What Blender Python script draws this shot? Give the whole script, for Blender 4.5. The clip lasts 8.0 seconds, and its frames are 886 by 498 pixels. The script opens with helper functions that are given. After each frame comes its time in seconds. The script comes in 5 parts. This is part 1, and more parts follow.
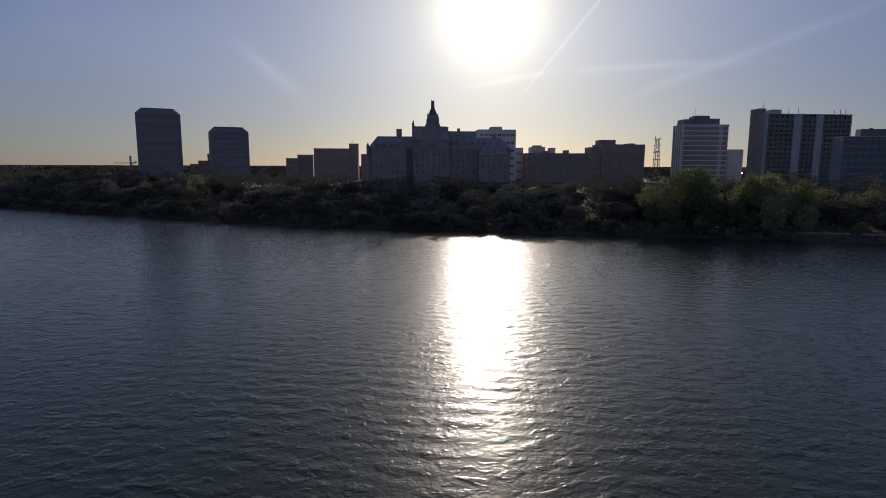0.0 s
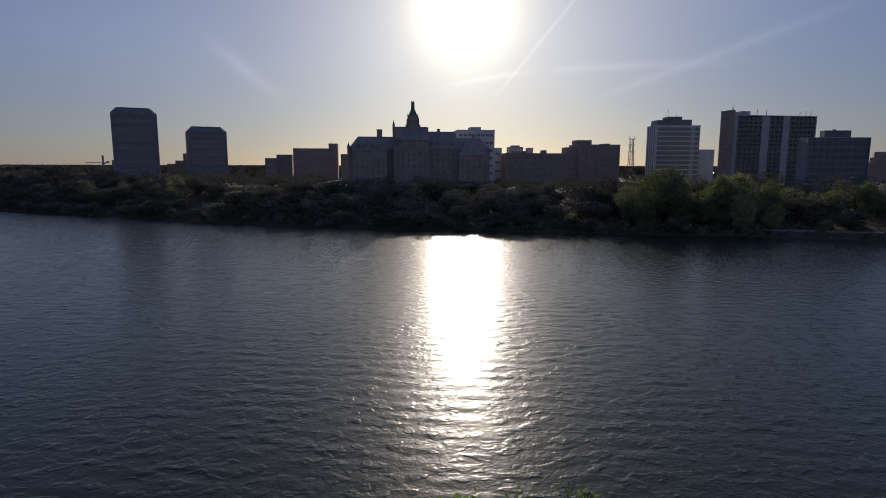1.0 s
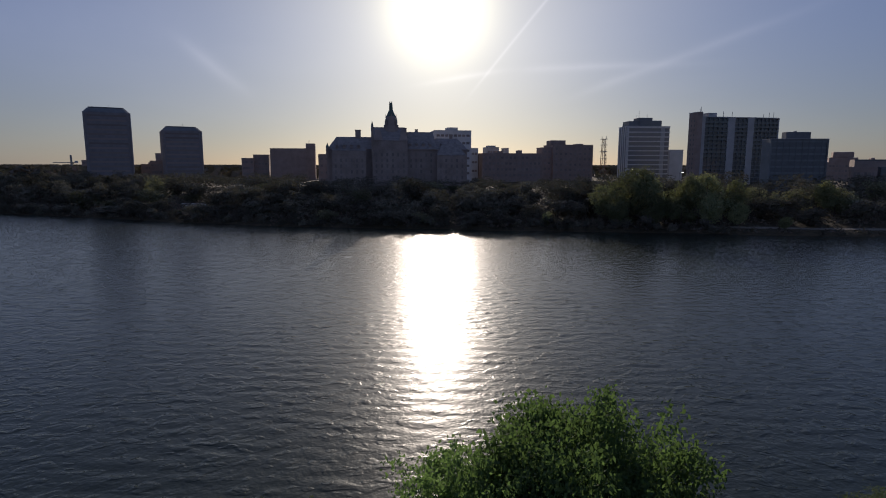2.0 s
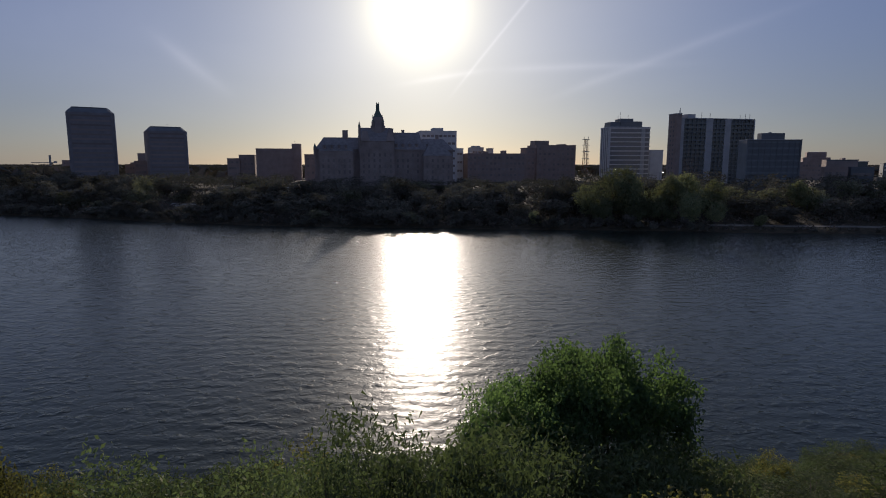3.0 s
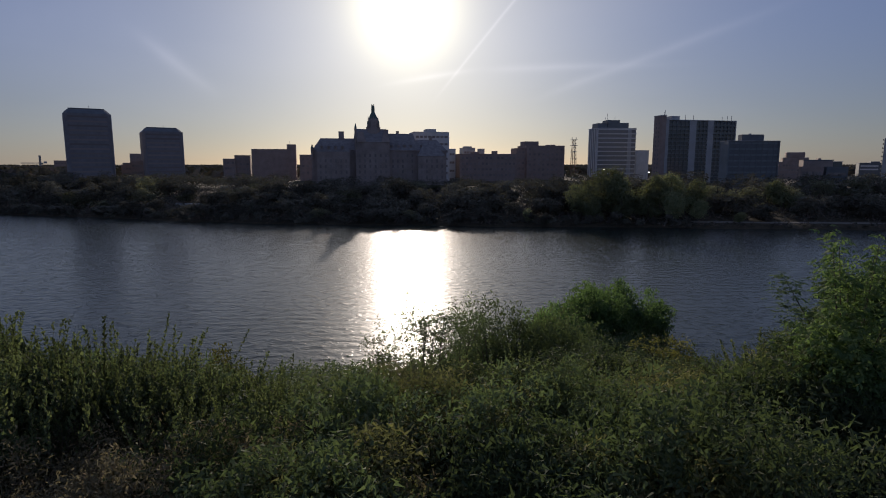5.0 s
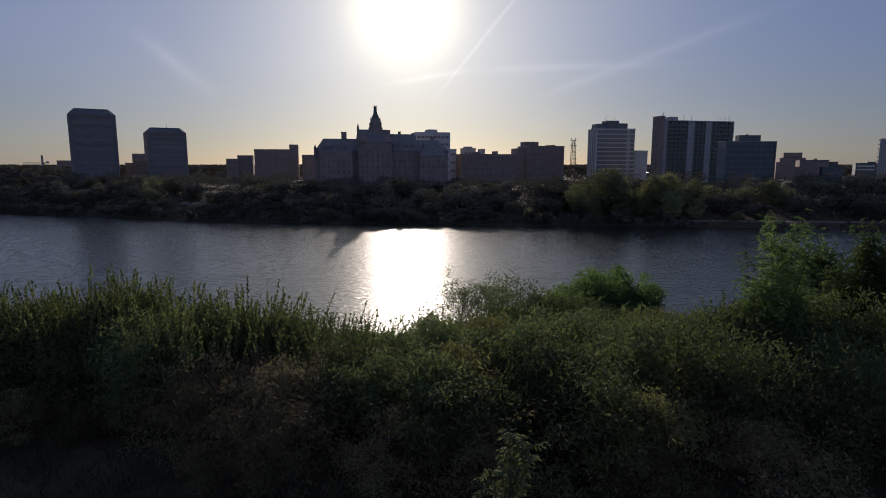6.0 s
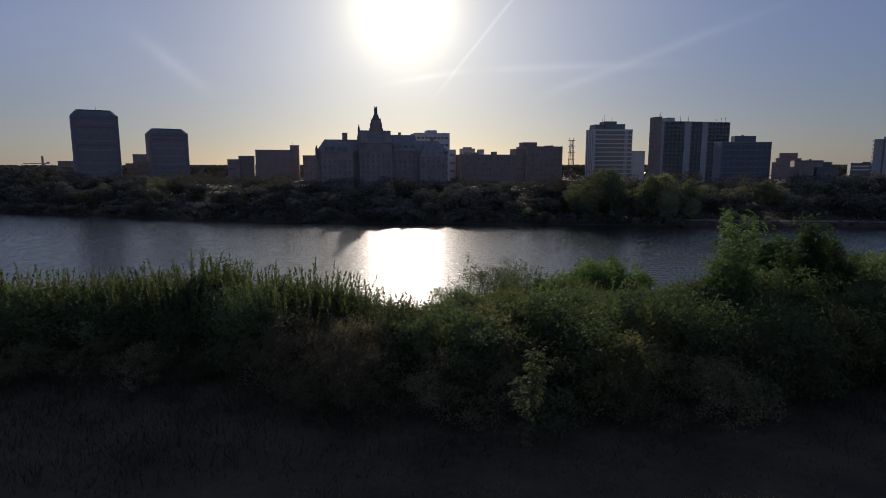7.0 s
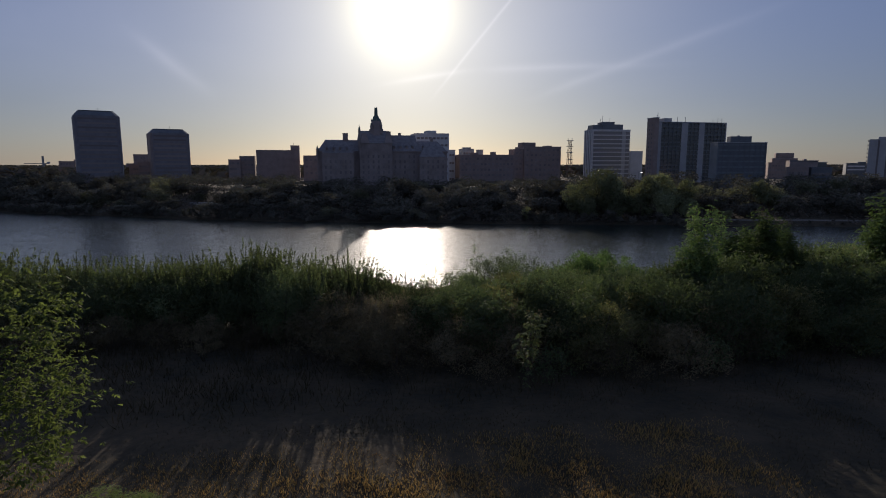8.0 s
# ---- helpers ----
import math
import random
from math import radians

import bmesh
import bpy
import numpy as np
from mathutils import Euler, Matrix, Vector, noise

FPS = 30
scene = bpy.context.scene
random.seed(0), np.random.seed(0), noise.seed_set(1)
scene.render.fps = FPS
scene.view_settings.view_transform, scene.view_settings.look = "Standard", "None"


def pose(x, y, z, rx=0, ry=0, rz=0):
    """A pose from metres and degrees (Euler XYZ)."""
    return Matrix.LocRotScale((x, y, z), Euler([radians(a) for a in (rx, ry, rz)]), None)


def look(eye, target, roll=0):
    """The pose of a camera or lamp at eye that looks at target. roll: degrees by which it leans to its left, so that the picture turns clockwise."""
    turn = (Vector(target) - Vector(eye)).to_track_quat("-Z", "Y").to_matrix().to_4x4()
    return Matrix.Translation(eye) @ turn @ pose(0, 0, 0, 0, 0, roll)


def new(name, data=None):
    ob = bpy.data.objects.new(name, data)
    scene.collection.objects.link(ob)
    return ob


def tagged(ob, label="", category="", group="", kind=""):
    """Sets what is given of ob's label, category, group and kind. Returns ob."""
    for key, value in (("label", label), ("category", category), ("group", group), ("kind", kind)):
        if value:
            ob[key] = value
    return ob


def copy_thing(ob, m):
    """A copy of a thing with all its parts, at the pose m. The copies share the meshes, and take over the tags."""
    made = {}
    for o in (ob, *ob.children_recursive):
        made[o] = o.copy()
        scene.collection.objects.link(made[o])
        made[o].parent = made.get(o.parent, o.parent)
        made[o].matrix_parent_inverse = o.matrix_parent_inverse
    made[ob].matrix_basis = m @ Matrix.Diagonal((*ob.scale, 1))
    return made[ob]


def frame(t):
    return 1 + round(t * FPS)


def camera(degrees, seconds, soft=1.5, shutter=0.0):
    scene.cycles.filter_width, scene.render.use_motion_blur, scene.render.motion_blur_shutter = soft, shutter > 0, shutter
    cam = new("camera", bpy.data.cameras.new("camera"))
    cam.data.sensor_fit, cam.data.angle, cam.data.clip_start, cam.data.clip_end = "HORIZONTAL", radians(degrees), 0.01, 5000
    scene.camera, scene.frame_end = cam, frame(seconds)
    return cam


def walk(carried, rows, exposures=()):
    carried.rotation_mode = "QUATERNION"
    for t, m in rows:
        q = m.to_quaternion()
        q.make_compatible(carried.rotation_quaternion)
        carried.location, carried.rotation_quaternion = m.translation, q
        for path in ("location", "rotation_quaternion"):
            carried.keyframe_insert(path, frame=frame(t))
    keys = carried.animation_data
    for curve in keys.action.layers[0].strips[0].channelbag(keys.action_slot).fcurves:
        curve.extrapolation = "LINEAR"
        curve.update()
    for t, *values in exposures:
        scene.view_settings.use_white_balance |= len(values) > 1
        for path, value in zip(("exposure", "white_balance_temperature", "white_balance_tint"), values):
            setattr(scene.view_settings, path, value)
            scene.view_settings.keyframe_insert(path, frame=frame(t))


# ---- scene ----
cam = camera(75.4, 8.0, soft=1.0)
PATH = [
    (0.0, pose(0.01, 0.00, 21.51, 81.75, -0.18, -0.00)),
    (0.5, pose(-1.07, -1.88, 21.75, 81.69, -0.17, -1.23)),
    (1.0, pose(-2.16, -3.93, 22.02, 81.67, -0.13, -2.31)),
    (1.5, pose(-3.39, -6.50, 22.21, 81.65, -0.08, -3.48)),
    (2.0, pose(-4.89, -9.04, 22.47, 81.60, -0.08, -4.89)),
    (3.5, pose(-9.10, -16.26, 22.79, 81.55, -0.03, -7.07)),
    (4.0, pose(-10.42, -18.66, 22.81, 81.53, -0.03, -7.42)),
    (4.5, pose(-11.70, -21.26, 22.90, 81.55, 0.02, -7.76)),
    (6.0, pose(-14.84, -27.96, 23.04, 81.55, -0.01, -7.96)),
    (6.5, pose(-15.69, -30.00, 23.12, 81.55, -0.01, -8.06)),
    (7.0, pose(-16.44, -31.98, 23.19, 81.57, 0.02, -8.14)),
    (7.5, pose(-17.06, -33.94, 23.26, 81.55, 0.01, -8.21)),
    (8.0, pose(-17.53, -35.60, 23.32, 81.56, 0.03, -8.27)),
]
walk(cam, PATH, exposures=[(0.0, -0.4, 6150, 16), (8.0, -0.4, 6150, 16)])

# ---- sky and sun ----
SUN_AZ, SUN_EL = radians(4.4), radians(14.5)
SUN_WAY = Vector((math.sin(SUN_AZ) * math.cos(SUN_EL), math.cos(SUN_AZ) * math.cos(SUN_EL), math.sin(SUN_EL)))


def calc(tree, op, a, b=None, c=None):
    """A math node; a, b and c are sockets or numbers."""
    n = tree.nodes.new("ShaderNodeMath")
    n.operation = op
    for i, v in enumerate((a, b, c)):
        if v is None:
            continue
        if isinstance(v, (int, float)):
            n.inputs[i].default_value = v
        else:
            tree.links.new(v, n.inputs[i])
    return n.outputs[0]


def vec(tree, op, a, b):
    n = tree.nodes.new("ShaderNodeVectorMath")
    n.operation = op
    for i, v in enumerate((a, b)):
        if isinstance(v, (tuple, Vector)):
            n.inputs[i].default_value = tuple(v)
        else:
            tree.links.new(v, n.inputs[i])
    return n.outputs["Value"] if op == "DOT_PRODUCT" else n.outputs[0]


def mix_colour(tree, blend, fac, a, b):
    n = tree.nodes.new("ShaderNodeMix")
    n.data_type, n.blend_type = "RGBA", blend
    for sock, v in ((n.inputs[0], fac), (n.inputs[6], a), (n.inputs[7], b)):
        if isinstance(v, (int, float)):
            sock.default_value = v
        elif isinstance(v, tuple):
            sock.default_value = (*v, 1.0)
        else:
            tree.links.new(v, sock)
    return n.outputs[2]


def make_sky():
    w = bpy.data.worlds.new("evening_sky")
    scene.world = w
    w.use_nodes = True
    t = w.node_tree
    t.nodes.clear()
    out = t.nodes.new("ShaderNodeOutputWorld")
    bg = t.nodes.new("ShaderNodeBackground")
    sky = t.nodes.new("ShaderNodeTexSky")
    sky.sky_type = "NISHITA"
    sky.sun_disc = False
    sky.sun_elevation, sky.sun_rotation = SUN_EL, SUN_AZ
    sky.air_density, sky.dust_density, sky.ozone_density = 1.0, 0.4, 3.0
    where = t.nodes.new("ShaderNodeTexCoord").outputs["Generated"]
    unit = t.nodes.new("ShaderNodeVectorMath")
    unit.operation = "NORMALIZE"
    t.links.new(where, unit.inputs[0])
    way = unit.outputs[0]
    near = vec(t, "DOT_PRODUCT", way, SUN_WAY)
    ang = calc(t, "ARCCOSINE", calc(t, "MINIMUM", near, 0.999999))
    # haze round the sun: a tight core and two wider skirts
    core = calc(t, "MULTIPLY", calc(t, "EXPONENT", calc(t, "MULTIPLY", calc(t, "POWER", calc(t, "DIVIDE", ang, radians(3.9)), 2.0), -1.0)), CORE)
    mid = calc(t, "MULTIPLY", calc(t, "EXPONENT", calc(t, "MULTIPLY", calc(t, "DIVIDE", ang, radians(9.5)), -1.0)), MID)
    wide = calc(t, "MULTIPLY", calc(t, "EXPONENT", calc(t, "MULTIPLY", calc(t, "DIVIDE", ang, radians(18.0)), -1.0)), WIDE)
    # thin cirrus veils and vapour trails: soft lines along great circles
    def streak(p, q, width, gain, lo, hi, soft=0.12):
        """A soft line from azimuth and elevation p to q (degrees), fading at both ends."""
        def unit_way(az, el):
            a, e = radians(az), radians(el)
            return Vector((math.sin(a) * math.cos(e), math.cos(a) * math.cos(e), math.sin(e)))
        a, b = unit_way(*p), unit_way(*q)
        normal = a.cross(b).normalized()
        along = (b - a).normalized()
        wob = t.nodes.new("ShaderNodeTexNoise")
        wob.inputs["Scale"].default_value = 9.0
        wob.inputs["Detail"].default_value = 5.0
        t.links.new(way, wob.inputs["Vector"])
        off = calc(t, "ADD", vec(t, "DOT_PRODUCT", way, normal), calc(t, "MULTIPLY", calc(t, "SUBTRACT", wob.outputs["Fac"], 0.5), soft * radians(width) * 8))
        line = calc(t, "EXPONENT", calc(t, "MULTIPLY", calc(t, "POWER", calc(t, "DIVIDE", calc(t, "ABSOLUTE", off), radians(width)), 1.6), -1.0))
        pos = calc(t, "DIVIDE", calc(t, "SUBTRACT", vec(t, "DOT_PRODUCT", way, along), a.dot(along)), b.dot(along) - a.dot(along))
        ends = t.nodes.new("ShaderNodeMapRange")
        ends.interpolation_type = "SMOOTHSTEP"
        t.links.new(pos, ends.inputs["Value"])
        ends.inputs["From Min"].default_value, ends.inputs["From Max"].default_value = 0.0, lo
        ends2 = t.nodes.new("ShaderNodeMapRange")
        ends2.interpolation_type = "SMOOTHSTEP"
        t.links.new(pos, ends2.inputs["Value"])
        ends2.inputs["From Min"].default_value, ends2.inputs["From Max"].default_value = 1.0, hi
        patch = calc(t, "MULTIPLY_ADD", wob.outputs["Fac"], 1.2, 0.35)
        return calc(t, "MULTIPLY", calc(t, "MULTIPLY", line, patch), calc(t, "MULTIPLY", calc(t, "MULTIPLY", ends.outputs[0], ends2.outputs[0]), gain))
    lines = None
    for args in STREAKS:
        s = streak(*args)
        lines = s if lines is None else calc(t, "ADD", lines, s)
    veil = t.nodes.new("ShaderNodeTexNoise")
    veil.inputs["Scale"].default_value, veil.inputs["Detail"].default_value = 2.2, 6.0
    stretch = vec(t, "MULTIPLY", way, (1.0, 1.0, 4.0))
    t.links.new(stretch, veil.inputs["Vector"])
    veils = calc(t, "MULTIPLY", calc(t, "MAXIMUM", calc(t, "SUBTRACT", veil.outputs["Fac"], 0.45), 0.0), VEIL)
    lines = calc(t, "ADD", lines, veils)
    # bright part grows towards the sun
    glow = calc(t, "ADD", calc(t, "ADD", core, mid), wide)
    warm = mix_colour(t, "MULTIPLY", 1.0, (1.03, 0.925, 0.53), glow)
    # dusty light low over the horizon under the sun
    low = calc(t, "MULTIPLY", calc(t, "EXPONENT", calc(t, "MULTIPLY", calc(t, "MAXIMUM", vec(t, "DOT_PRODUCT", way, (0.0, 0.0, 1.0)), 0.0), -1.0 / 0.2)), calc(t, "EXPONENT", calc(t, "MULTIPLY", calc(t, "DIVIDE", ang, radians(42.0)), -1.0)))
    dusty = mix_colour(t, "MULTIPLY", 1.0, (1.0, 0.86, 0.45), calc(t, "MULTIPLY", low, DUST))
    warm = mix_colour(t, "ADD", 1.0, warm, dusty)
    white = mix_colour(t, "MULTIPLY", 1.0, (1.0, 0.92, 0.9), lines)
    # the haze is grey-beige low over the horizon and blue above it
    rise = t.nodes.new("ShaderNodeMapRange")
    rise.interpolation_type = "SMOOTHSTEP"
    rise.inputs["From Min"].default_value, rise.inputs["From Max"].default_value = 0.0, 0.24
    t.links.new(vec(t, "DOT_PRODUCT", way, (0.0, 0.0, 1.0)), rise.inputs["Value"])
    haze = mix_colour(t, "MIX", rise.outputs[0], HAZE_LOW, HAZE_HIGH)
    total = mix_colour(t, "ADD", 1.0, mix_colour(t, "ADD", 1.0, mix_colour(t, "ADD", 1.0, mix_colour(t, "MULTIPLY", 1.0, sky.outputs[0], SKY_TINT), haze), warm), white)
    t.links.new(total, bg.inputs[0])
    bg.inputs[1].default_value = SKY_STRENGTH
    t.links.new(bg.outputs[0], out.inputs[0])


SKY_STRENGTH, CORE, MID, WIDE, VEIL, DUST = 0.055, 22.0, 16.2, 3.0, 1.5, 2.7
SKY_TINT = (0.46, 0.49, 0.6)
HAZE_LOW, HAZE_HIGH = (1.5, 1.5, 1.7), (1.6, 2.15, 3.9)
# ends of each soft line in azimuth and elevation, its width, brightness and fades
STREAKS = [
    ((16.9, 17.4), (6.2, 5.1), 0.13, 2.4, 0.3, 0.6),
    ((0.5, 7.2), (13.0, 9.2), 0.26, 2.2, 0.5, 0.5),
    ((10.5, 8.9), (33.0, 8.7), 0.35, 1.5, 0.2, 0.3),
    ((15.0, 5.5), (42.0, 14.0), 0.4, 1.2, 0.25, 0.4),
    ((-20.5, 11.8), (-12.0, 5.4), 0.6, 1.8, 0.5, 0.5),
    ((-50.0, 8.0), (-4.0, 11.0), 6.0, 0.9, 0.4, 0.5),
]
make_sky()
sun = new("sun", bpy.data.lights.new("sun", "SUN"))
sun.data.energy, sun.data.angle, sun.data.color = 4.4, radians(0.53), (1.0, 0.86, 0.68)
sun.matrix_world = look(tuple(SUN_WAY * 100), (0, 0, 0))

# ---- materials ----


def material(name, base, rough=0.8, vary=0.25, size=1.0, bump=0.2, metal=0.0, dark=None, spec=0.3, island=0.0, coords="Object"):
    """A painted, stony or earthy surface: colour varied at two scales, roughness broken up, fine relief. size: metres of the larger stains."""
    m = bpy.data.materials.new(name)
    m.use_nodes = True
    t = m.node_tree
    b = t.nodes["Principled BSDF"]
    where = t.nodes.new("ShaderNodeTexCoord").outputs[coords]
    big, fine = t.nodes.new("ShaderNodeTexNoise"), t.nodes.new("ShaderNodeTexNoise")
    for n, sc, det in ((big, 1.0 / size, 4.0), (fine, 9.0 / size, 6.0)):
        n.inputs["Scale"].default_value, n.inputs["Detail"].default_value = sc, det
        t.links.new(where, n.inputs["Vector"])
    lo = dark or tuple(c * (1 - vary) for c in base)
    hi = tuple(min(0.9, c * (1 + vary)) for c in base)
    fac = calc(t, "ADD", calc(t, "MULTIPLY", big.outputs["Fac"], 0.65), calc(t, "MULTIPLY", fine.outputs["Fac"], 0.35))
    span = t.nodes.new("ShaderNodeMapRange")
    t.links.new(fac, span.inputs["Value"])
    span.inputs["From Min"].default_value, span.inputs["From Max"].default_value = 0.34, 0.66
    colour = mix_colour(t, "MIX", span.outputs[0], lo, hi)
    if island:
        geo = t.nodes.new("ShaderNodeNewGeometry")
        obj = t.nodes.new("ShaderNodeObjectInfo")
        f = calc(t, "MULTIPLY_ADD", geo.outputs["Random Per Island"], island, 1 - island / 2)
        f = calc(t, "MULTIPLY", f, calc(t, "MULTIPLY_ADD", obj.outputs["Random"], island, 1 - island / 2))
        colour = mix_colour(t, "MULTIPLY", 1.0, colour, f)
    t.links.new(colour, b.inputs["Base Color"])
    t.links.new(calc(t, "MULTIPLY_ADD", fine.outputs["Fac"], 0.3, rough - 0.15), b.inputs["Roughness"])
    b.inputs["Metallic"].default_value = metal
    b.inputs["Specular IOR Level"].default_value = spec
    if bump:
        bp = t.nodes.new("ShaderNodeBump")
        bp.inputs["Strength"].default_value, bp.inputs["Distance"].default_value = bump, 0.03 * size
        t.links.new(fine.outputs["Fac"], bp.inputs["Height"])
        t.links.new(bp.outputs[0], b.inputs["Normal"])
    return m


def leaf_material(name, base, through_colour, vary=0.5, thin=0.45, rough=0.7, spec=0.06):
    """Leaves: glossy-matt faces that let light through, each leaf a little different."""
    m = bpy.data.materials.new(name)
    m.use_nodes = True
    t = m.node_tree
    b = t.nodes["Principled BSDF"]
    out = t.nodes["Material Output"]
    geo, obj = t.nodes.new("ShaderNodeNewGeometry"), t.nodes.new("ShaderNodeObjectInfo")
    big = t.nodes.new("ShaderNodeTexNoise")
    big.inputs["Scale"].default_value = 0.5
    t.links.new(t.nodes.new("ShaderNodeTexCoord").outputs["Object"], big.inputs["Vector"])
    f = calc(t, "MULTIPLY_ADD", geo.outputs["Random Per Island"], vary, 1 - vary / 2)
    f = calc(t, "MULTIPLY", f, calc(t, "MULTIPLY_ADD", obj.outputs["Random"], 0.9, 0.6))
    f = calc(t, "MULTIPLY", f, calc(t, "MULTIPLY_ADD", big.outputs["Fac"], 0.8, 0.6))
    dry = tuple((base[0] * 1.3, base[1] * 0.97, base[2] * 0.9))
    hue = mix_colour(t, "MIX", calc(t, "POWER", geo.outputs["Random Per Island"], 3.0), base, dry)
    t.links.new(mix_colour(t, "MULTIPLY", 1.0, hue, f), b.inputs["Base Color"])
    b.inputs["Roughness"].default_value = rough
    b.inputs["Specular IOR Level"].default_value = spec
    tr = t.nodes.new("ShaderNodeBsdfTranslucent")
    t.links.new(mix_colour(t, "MULTIPLY", 1.0, through_colour, f), tr.inputs[0])
    mx = t.nodes.new("ShaderNodeMixShader")
    mx.inputs[0].default_value = thin
    t.links.new(b.outputs[0], mx.inputs[1])
    t.links.new(tr.outputs[0], mx.inputs[2])
    t.links.new(mx.outputs[0], out.inputs["Surface"])
    return m


def glass_material(name, base=(0.02, 0.025, 0.03), rough=0.08):
    m = bpy.data.materials.new(name)
    m.use_nodes = True
    t = m.node_tree
    b = t.nodes["Principled BSDF"]
    n = t.nodes.new("ShaderNodeTexNoise")
    n.inputs["Scale"].default_value = 0.4
    t.links.new(t.nodes.new("ShaderNodeTexCoord").outputs["Object"], n.inputs["Vector"])
    rnd = t.nodes.new("ShaderNodeObjectInfo").outputs["Random"]
    f = calc(t, "MULTIPLY_ADD", rnd, 0.5, 0.75)
    t.links.new(mix_colour(t, "MULTIPLY", 1.0, base, f), b.inputs["Base Color"])
    t.links.new(calc(t, "MULTIPLY_ADD", n.outputs["Fac"], 0.15, rough), b.inputs["Roughness"])
    b.inputs["Specular IOR Level"].default_value = 0.6
    return m


def water_material():
    m = bpy.data.materials.new("river_water")
    m.use_nodes = True
    t = m.node_tree
    where = t.nodes.new("ShaderNodeTexCoord").outputs["Object"]
    height = None
    for scale, gain, squash, turn in WAVES:
        mp = t.nodes.new("ShaderNodeMapping")
        mp.inputs["Rotation"].default_value = (0, 0, radians(turn))
        mp.inputs["Scale"].default_value = (scale * squash, scale, scale)
        t.links.new(where, mp.inputs["Vector"])
        n = t.nodes.new("ShaderNodeTexNoise")
        n.inputs["Scale"].default_value, n.inputs["Detail"].default_value, n.inputs["Roughness"].default_value = 1.0, 1.0, 0.5
        t.links.new(mp.outputs[0], n.inputs["Vector"])
        h = calc(t, "MULTIPLY", n.outputs["Fac"], gain)
        height = h if height is None else calc(t, "ADD", height, h)
    # scattered steeper ripples, which catch the sun far to its sides
    for scale, gain, seed in STEEP:
        flat = vec(t, "MULTIPLY", where, (0.7, 1.0, 1.0))
        spot, steep = t.nodes.new("ShaderNodeTexNoise"), t.nodes.new("ShaderNodeTexNoise")
        for n, sc in ((spot, scale * 0.55), (steep, scale)):
            n.noise_dimensions = "4D"
            n.inputs["W"].default_value, n.inputs["Scale"].default_value, n.inputs["Detail"].default_value = seed, sc, 0.0
            t.links.new(flat, n.inputs["Vector"])
        rise = t.nodes.new("ShaderNodeMapRange")
        rise.interpolation_type = "SMOOTHSTEP"
        rise.inputs["From Min"].default_value, rise.inputs["From Max"].default_value = 0.57, 0.7
        t.links.new(spot.outputs["Fac"], rise.inputs["Value"])
        height = calc(t, "ADD", height, calc(t, "MULTIPLY", calc(t, "MULTIPLY", steep.outputs["Fac"], rise.outputs[0]), gain))
    # calm and ruffled patches
    calm = t.nodes.new("ShaderNodeTexNoise")
    calm.inputs["Scale"].default_value, calm.inputs["Detail"].default_value = 0.02, 3.0
    t.links.new(where, calm.inputs["Vector"])
    height = calc(t, "MULTIPLY", height, calc(t, "MULTIPLY_ADD", calm.outputs["Fac"], 0.7, 0.65))
    bp = t.nodes.new("ShaderNodeBump")
    bp.inputs["Strength"].default_value, bp.inputs["Distance"].default_value = 1.0, 1.0
    t.links.new(height, bp.inputs["Height"])
    murk = mix_colour(t, "MIX", calm.outputs["Fac"], (0.012, 0.02, 0.016), (0.02, 0.029, 0.022))
    # smooth facets of the ripples and, between them, water roughened by finer ripples
    fine = t.nodes["Principled BSDF"]
    ruffled = t.nodes.new("ShaderNodeBsdfPrincipled")
    swell = t.nodes.new("ShaderNodeBump")
    swell.inputs["Strength"].default_value, swell.inputs["Distance"].default_value = 0.5, 1.0
    t.links.new(height, swell.inputs["Height"])
    for shader, rough, relief in ((fine, 0.015, bp), (ruffled, WATER_ROUGH, swell)):
        t.links.new(relief.outputs[0], shader.inputs["Normal"])
        t.links.new(murk, shader.inputs["Base Color"])
        shader.inputs["Roughness"].default_value = rough
        shader.inputs["IOR"].default_value = 1.33
    mx = t.nodes.new("ShaderNodeMixShader")
    mx.inputs[0].default_value = RUFFLED
    t.links.new(fine.outputs[0], mx.inputs[1])
    t.links.new(ruffled.outputs[0], mx.inputs[2])
    t.links.new(mx.outputs[0], t.nodes["Material Output"].inputs["Surface"])
    return m


# wave size (1/m), height (m), stretch, heading
WAVES = [(0.8, 0.035, 0.9, -10.0), (1.7, 0.045, 1.0, 18.0), (3.6, 0.028, 1.1, -25.0)]
STEEP = [(1.3, 0.07, 1.7), (2.6, 0.055, 5.3)]
WATER_ROUGH, RUFFLED = 0.32, 0.27

EARTH = material("bank_earth", (0.07, 0.051, 0.028), 0.95, 0.4, 2.0, 0.6, dark=(0.028, 0.026, 0.014))
WATER = water_material()
BRICK_BROWN = material("brown_brick", (0.33, 0.25, 0.215), 0.85, 0.18, 4.0)
STONE = material("buff_stone", (0.33, 0.265, 0.235), 0.85, 0.2, 5.0)
CONCRETE = material("grey_concrete", (0.42, 0.41, 0.4), 0.85, 0.15, 5.0)
PALE_CONCRETE = material("pale_concrete", (0.62, 0.6, 0.58), 0.8, 0.12, 5.0)
DARK_CLAD = material("dark_cladding", (0.15, 0.158, 0.165), 0.5, 0.2, 4.0, 0.05)
TOWER_CLAD = material("slate_panels", (0.24, 0.22, 0.225), 0.75, 0.15, 4.0, 0.05)
SPANDREL = material("grey_green_panels", (0.2, 0.215, 0.22), 0.7, 0.15, 4.0, 0.05)
SLATE = material("slate_roof", (0.24, 0.215, 0.205), 0.7, 0.25, 2.0)
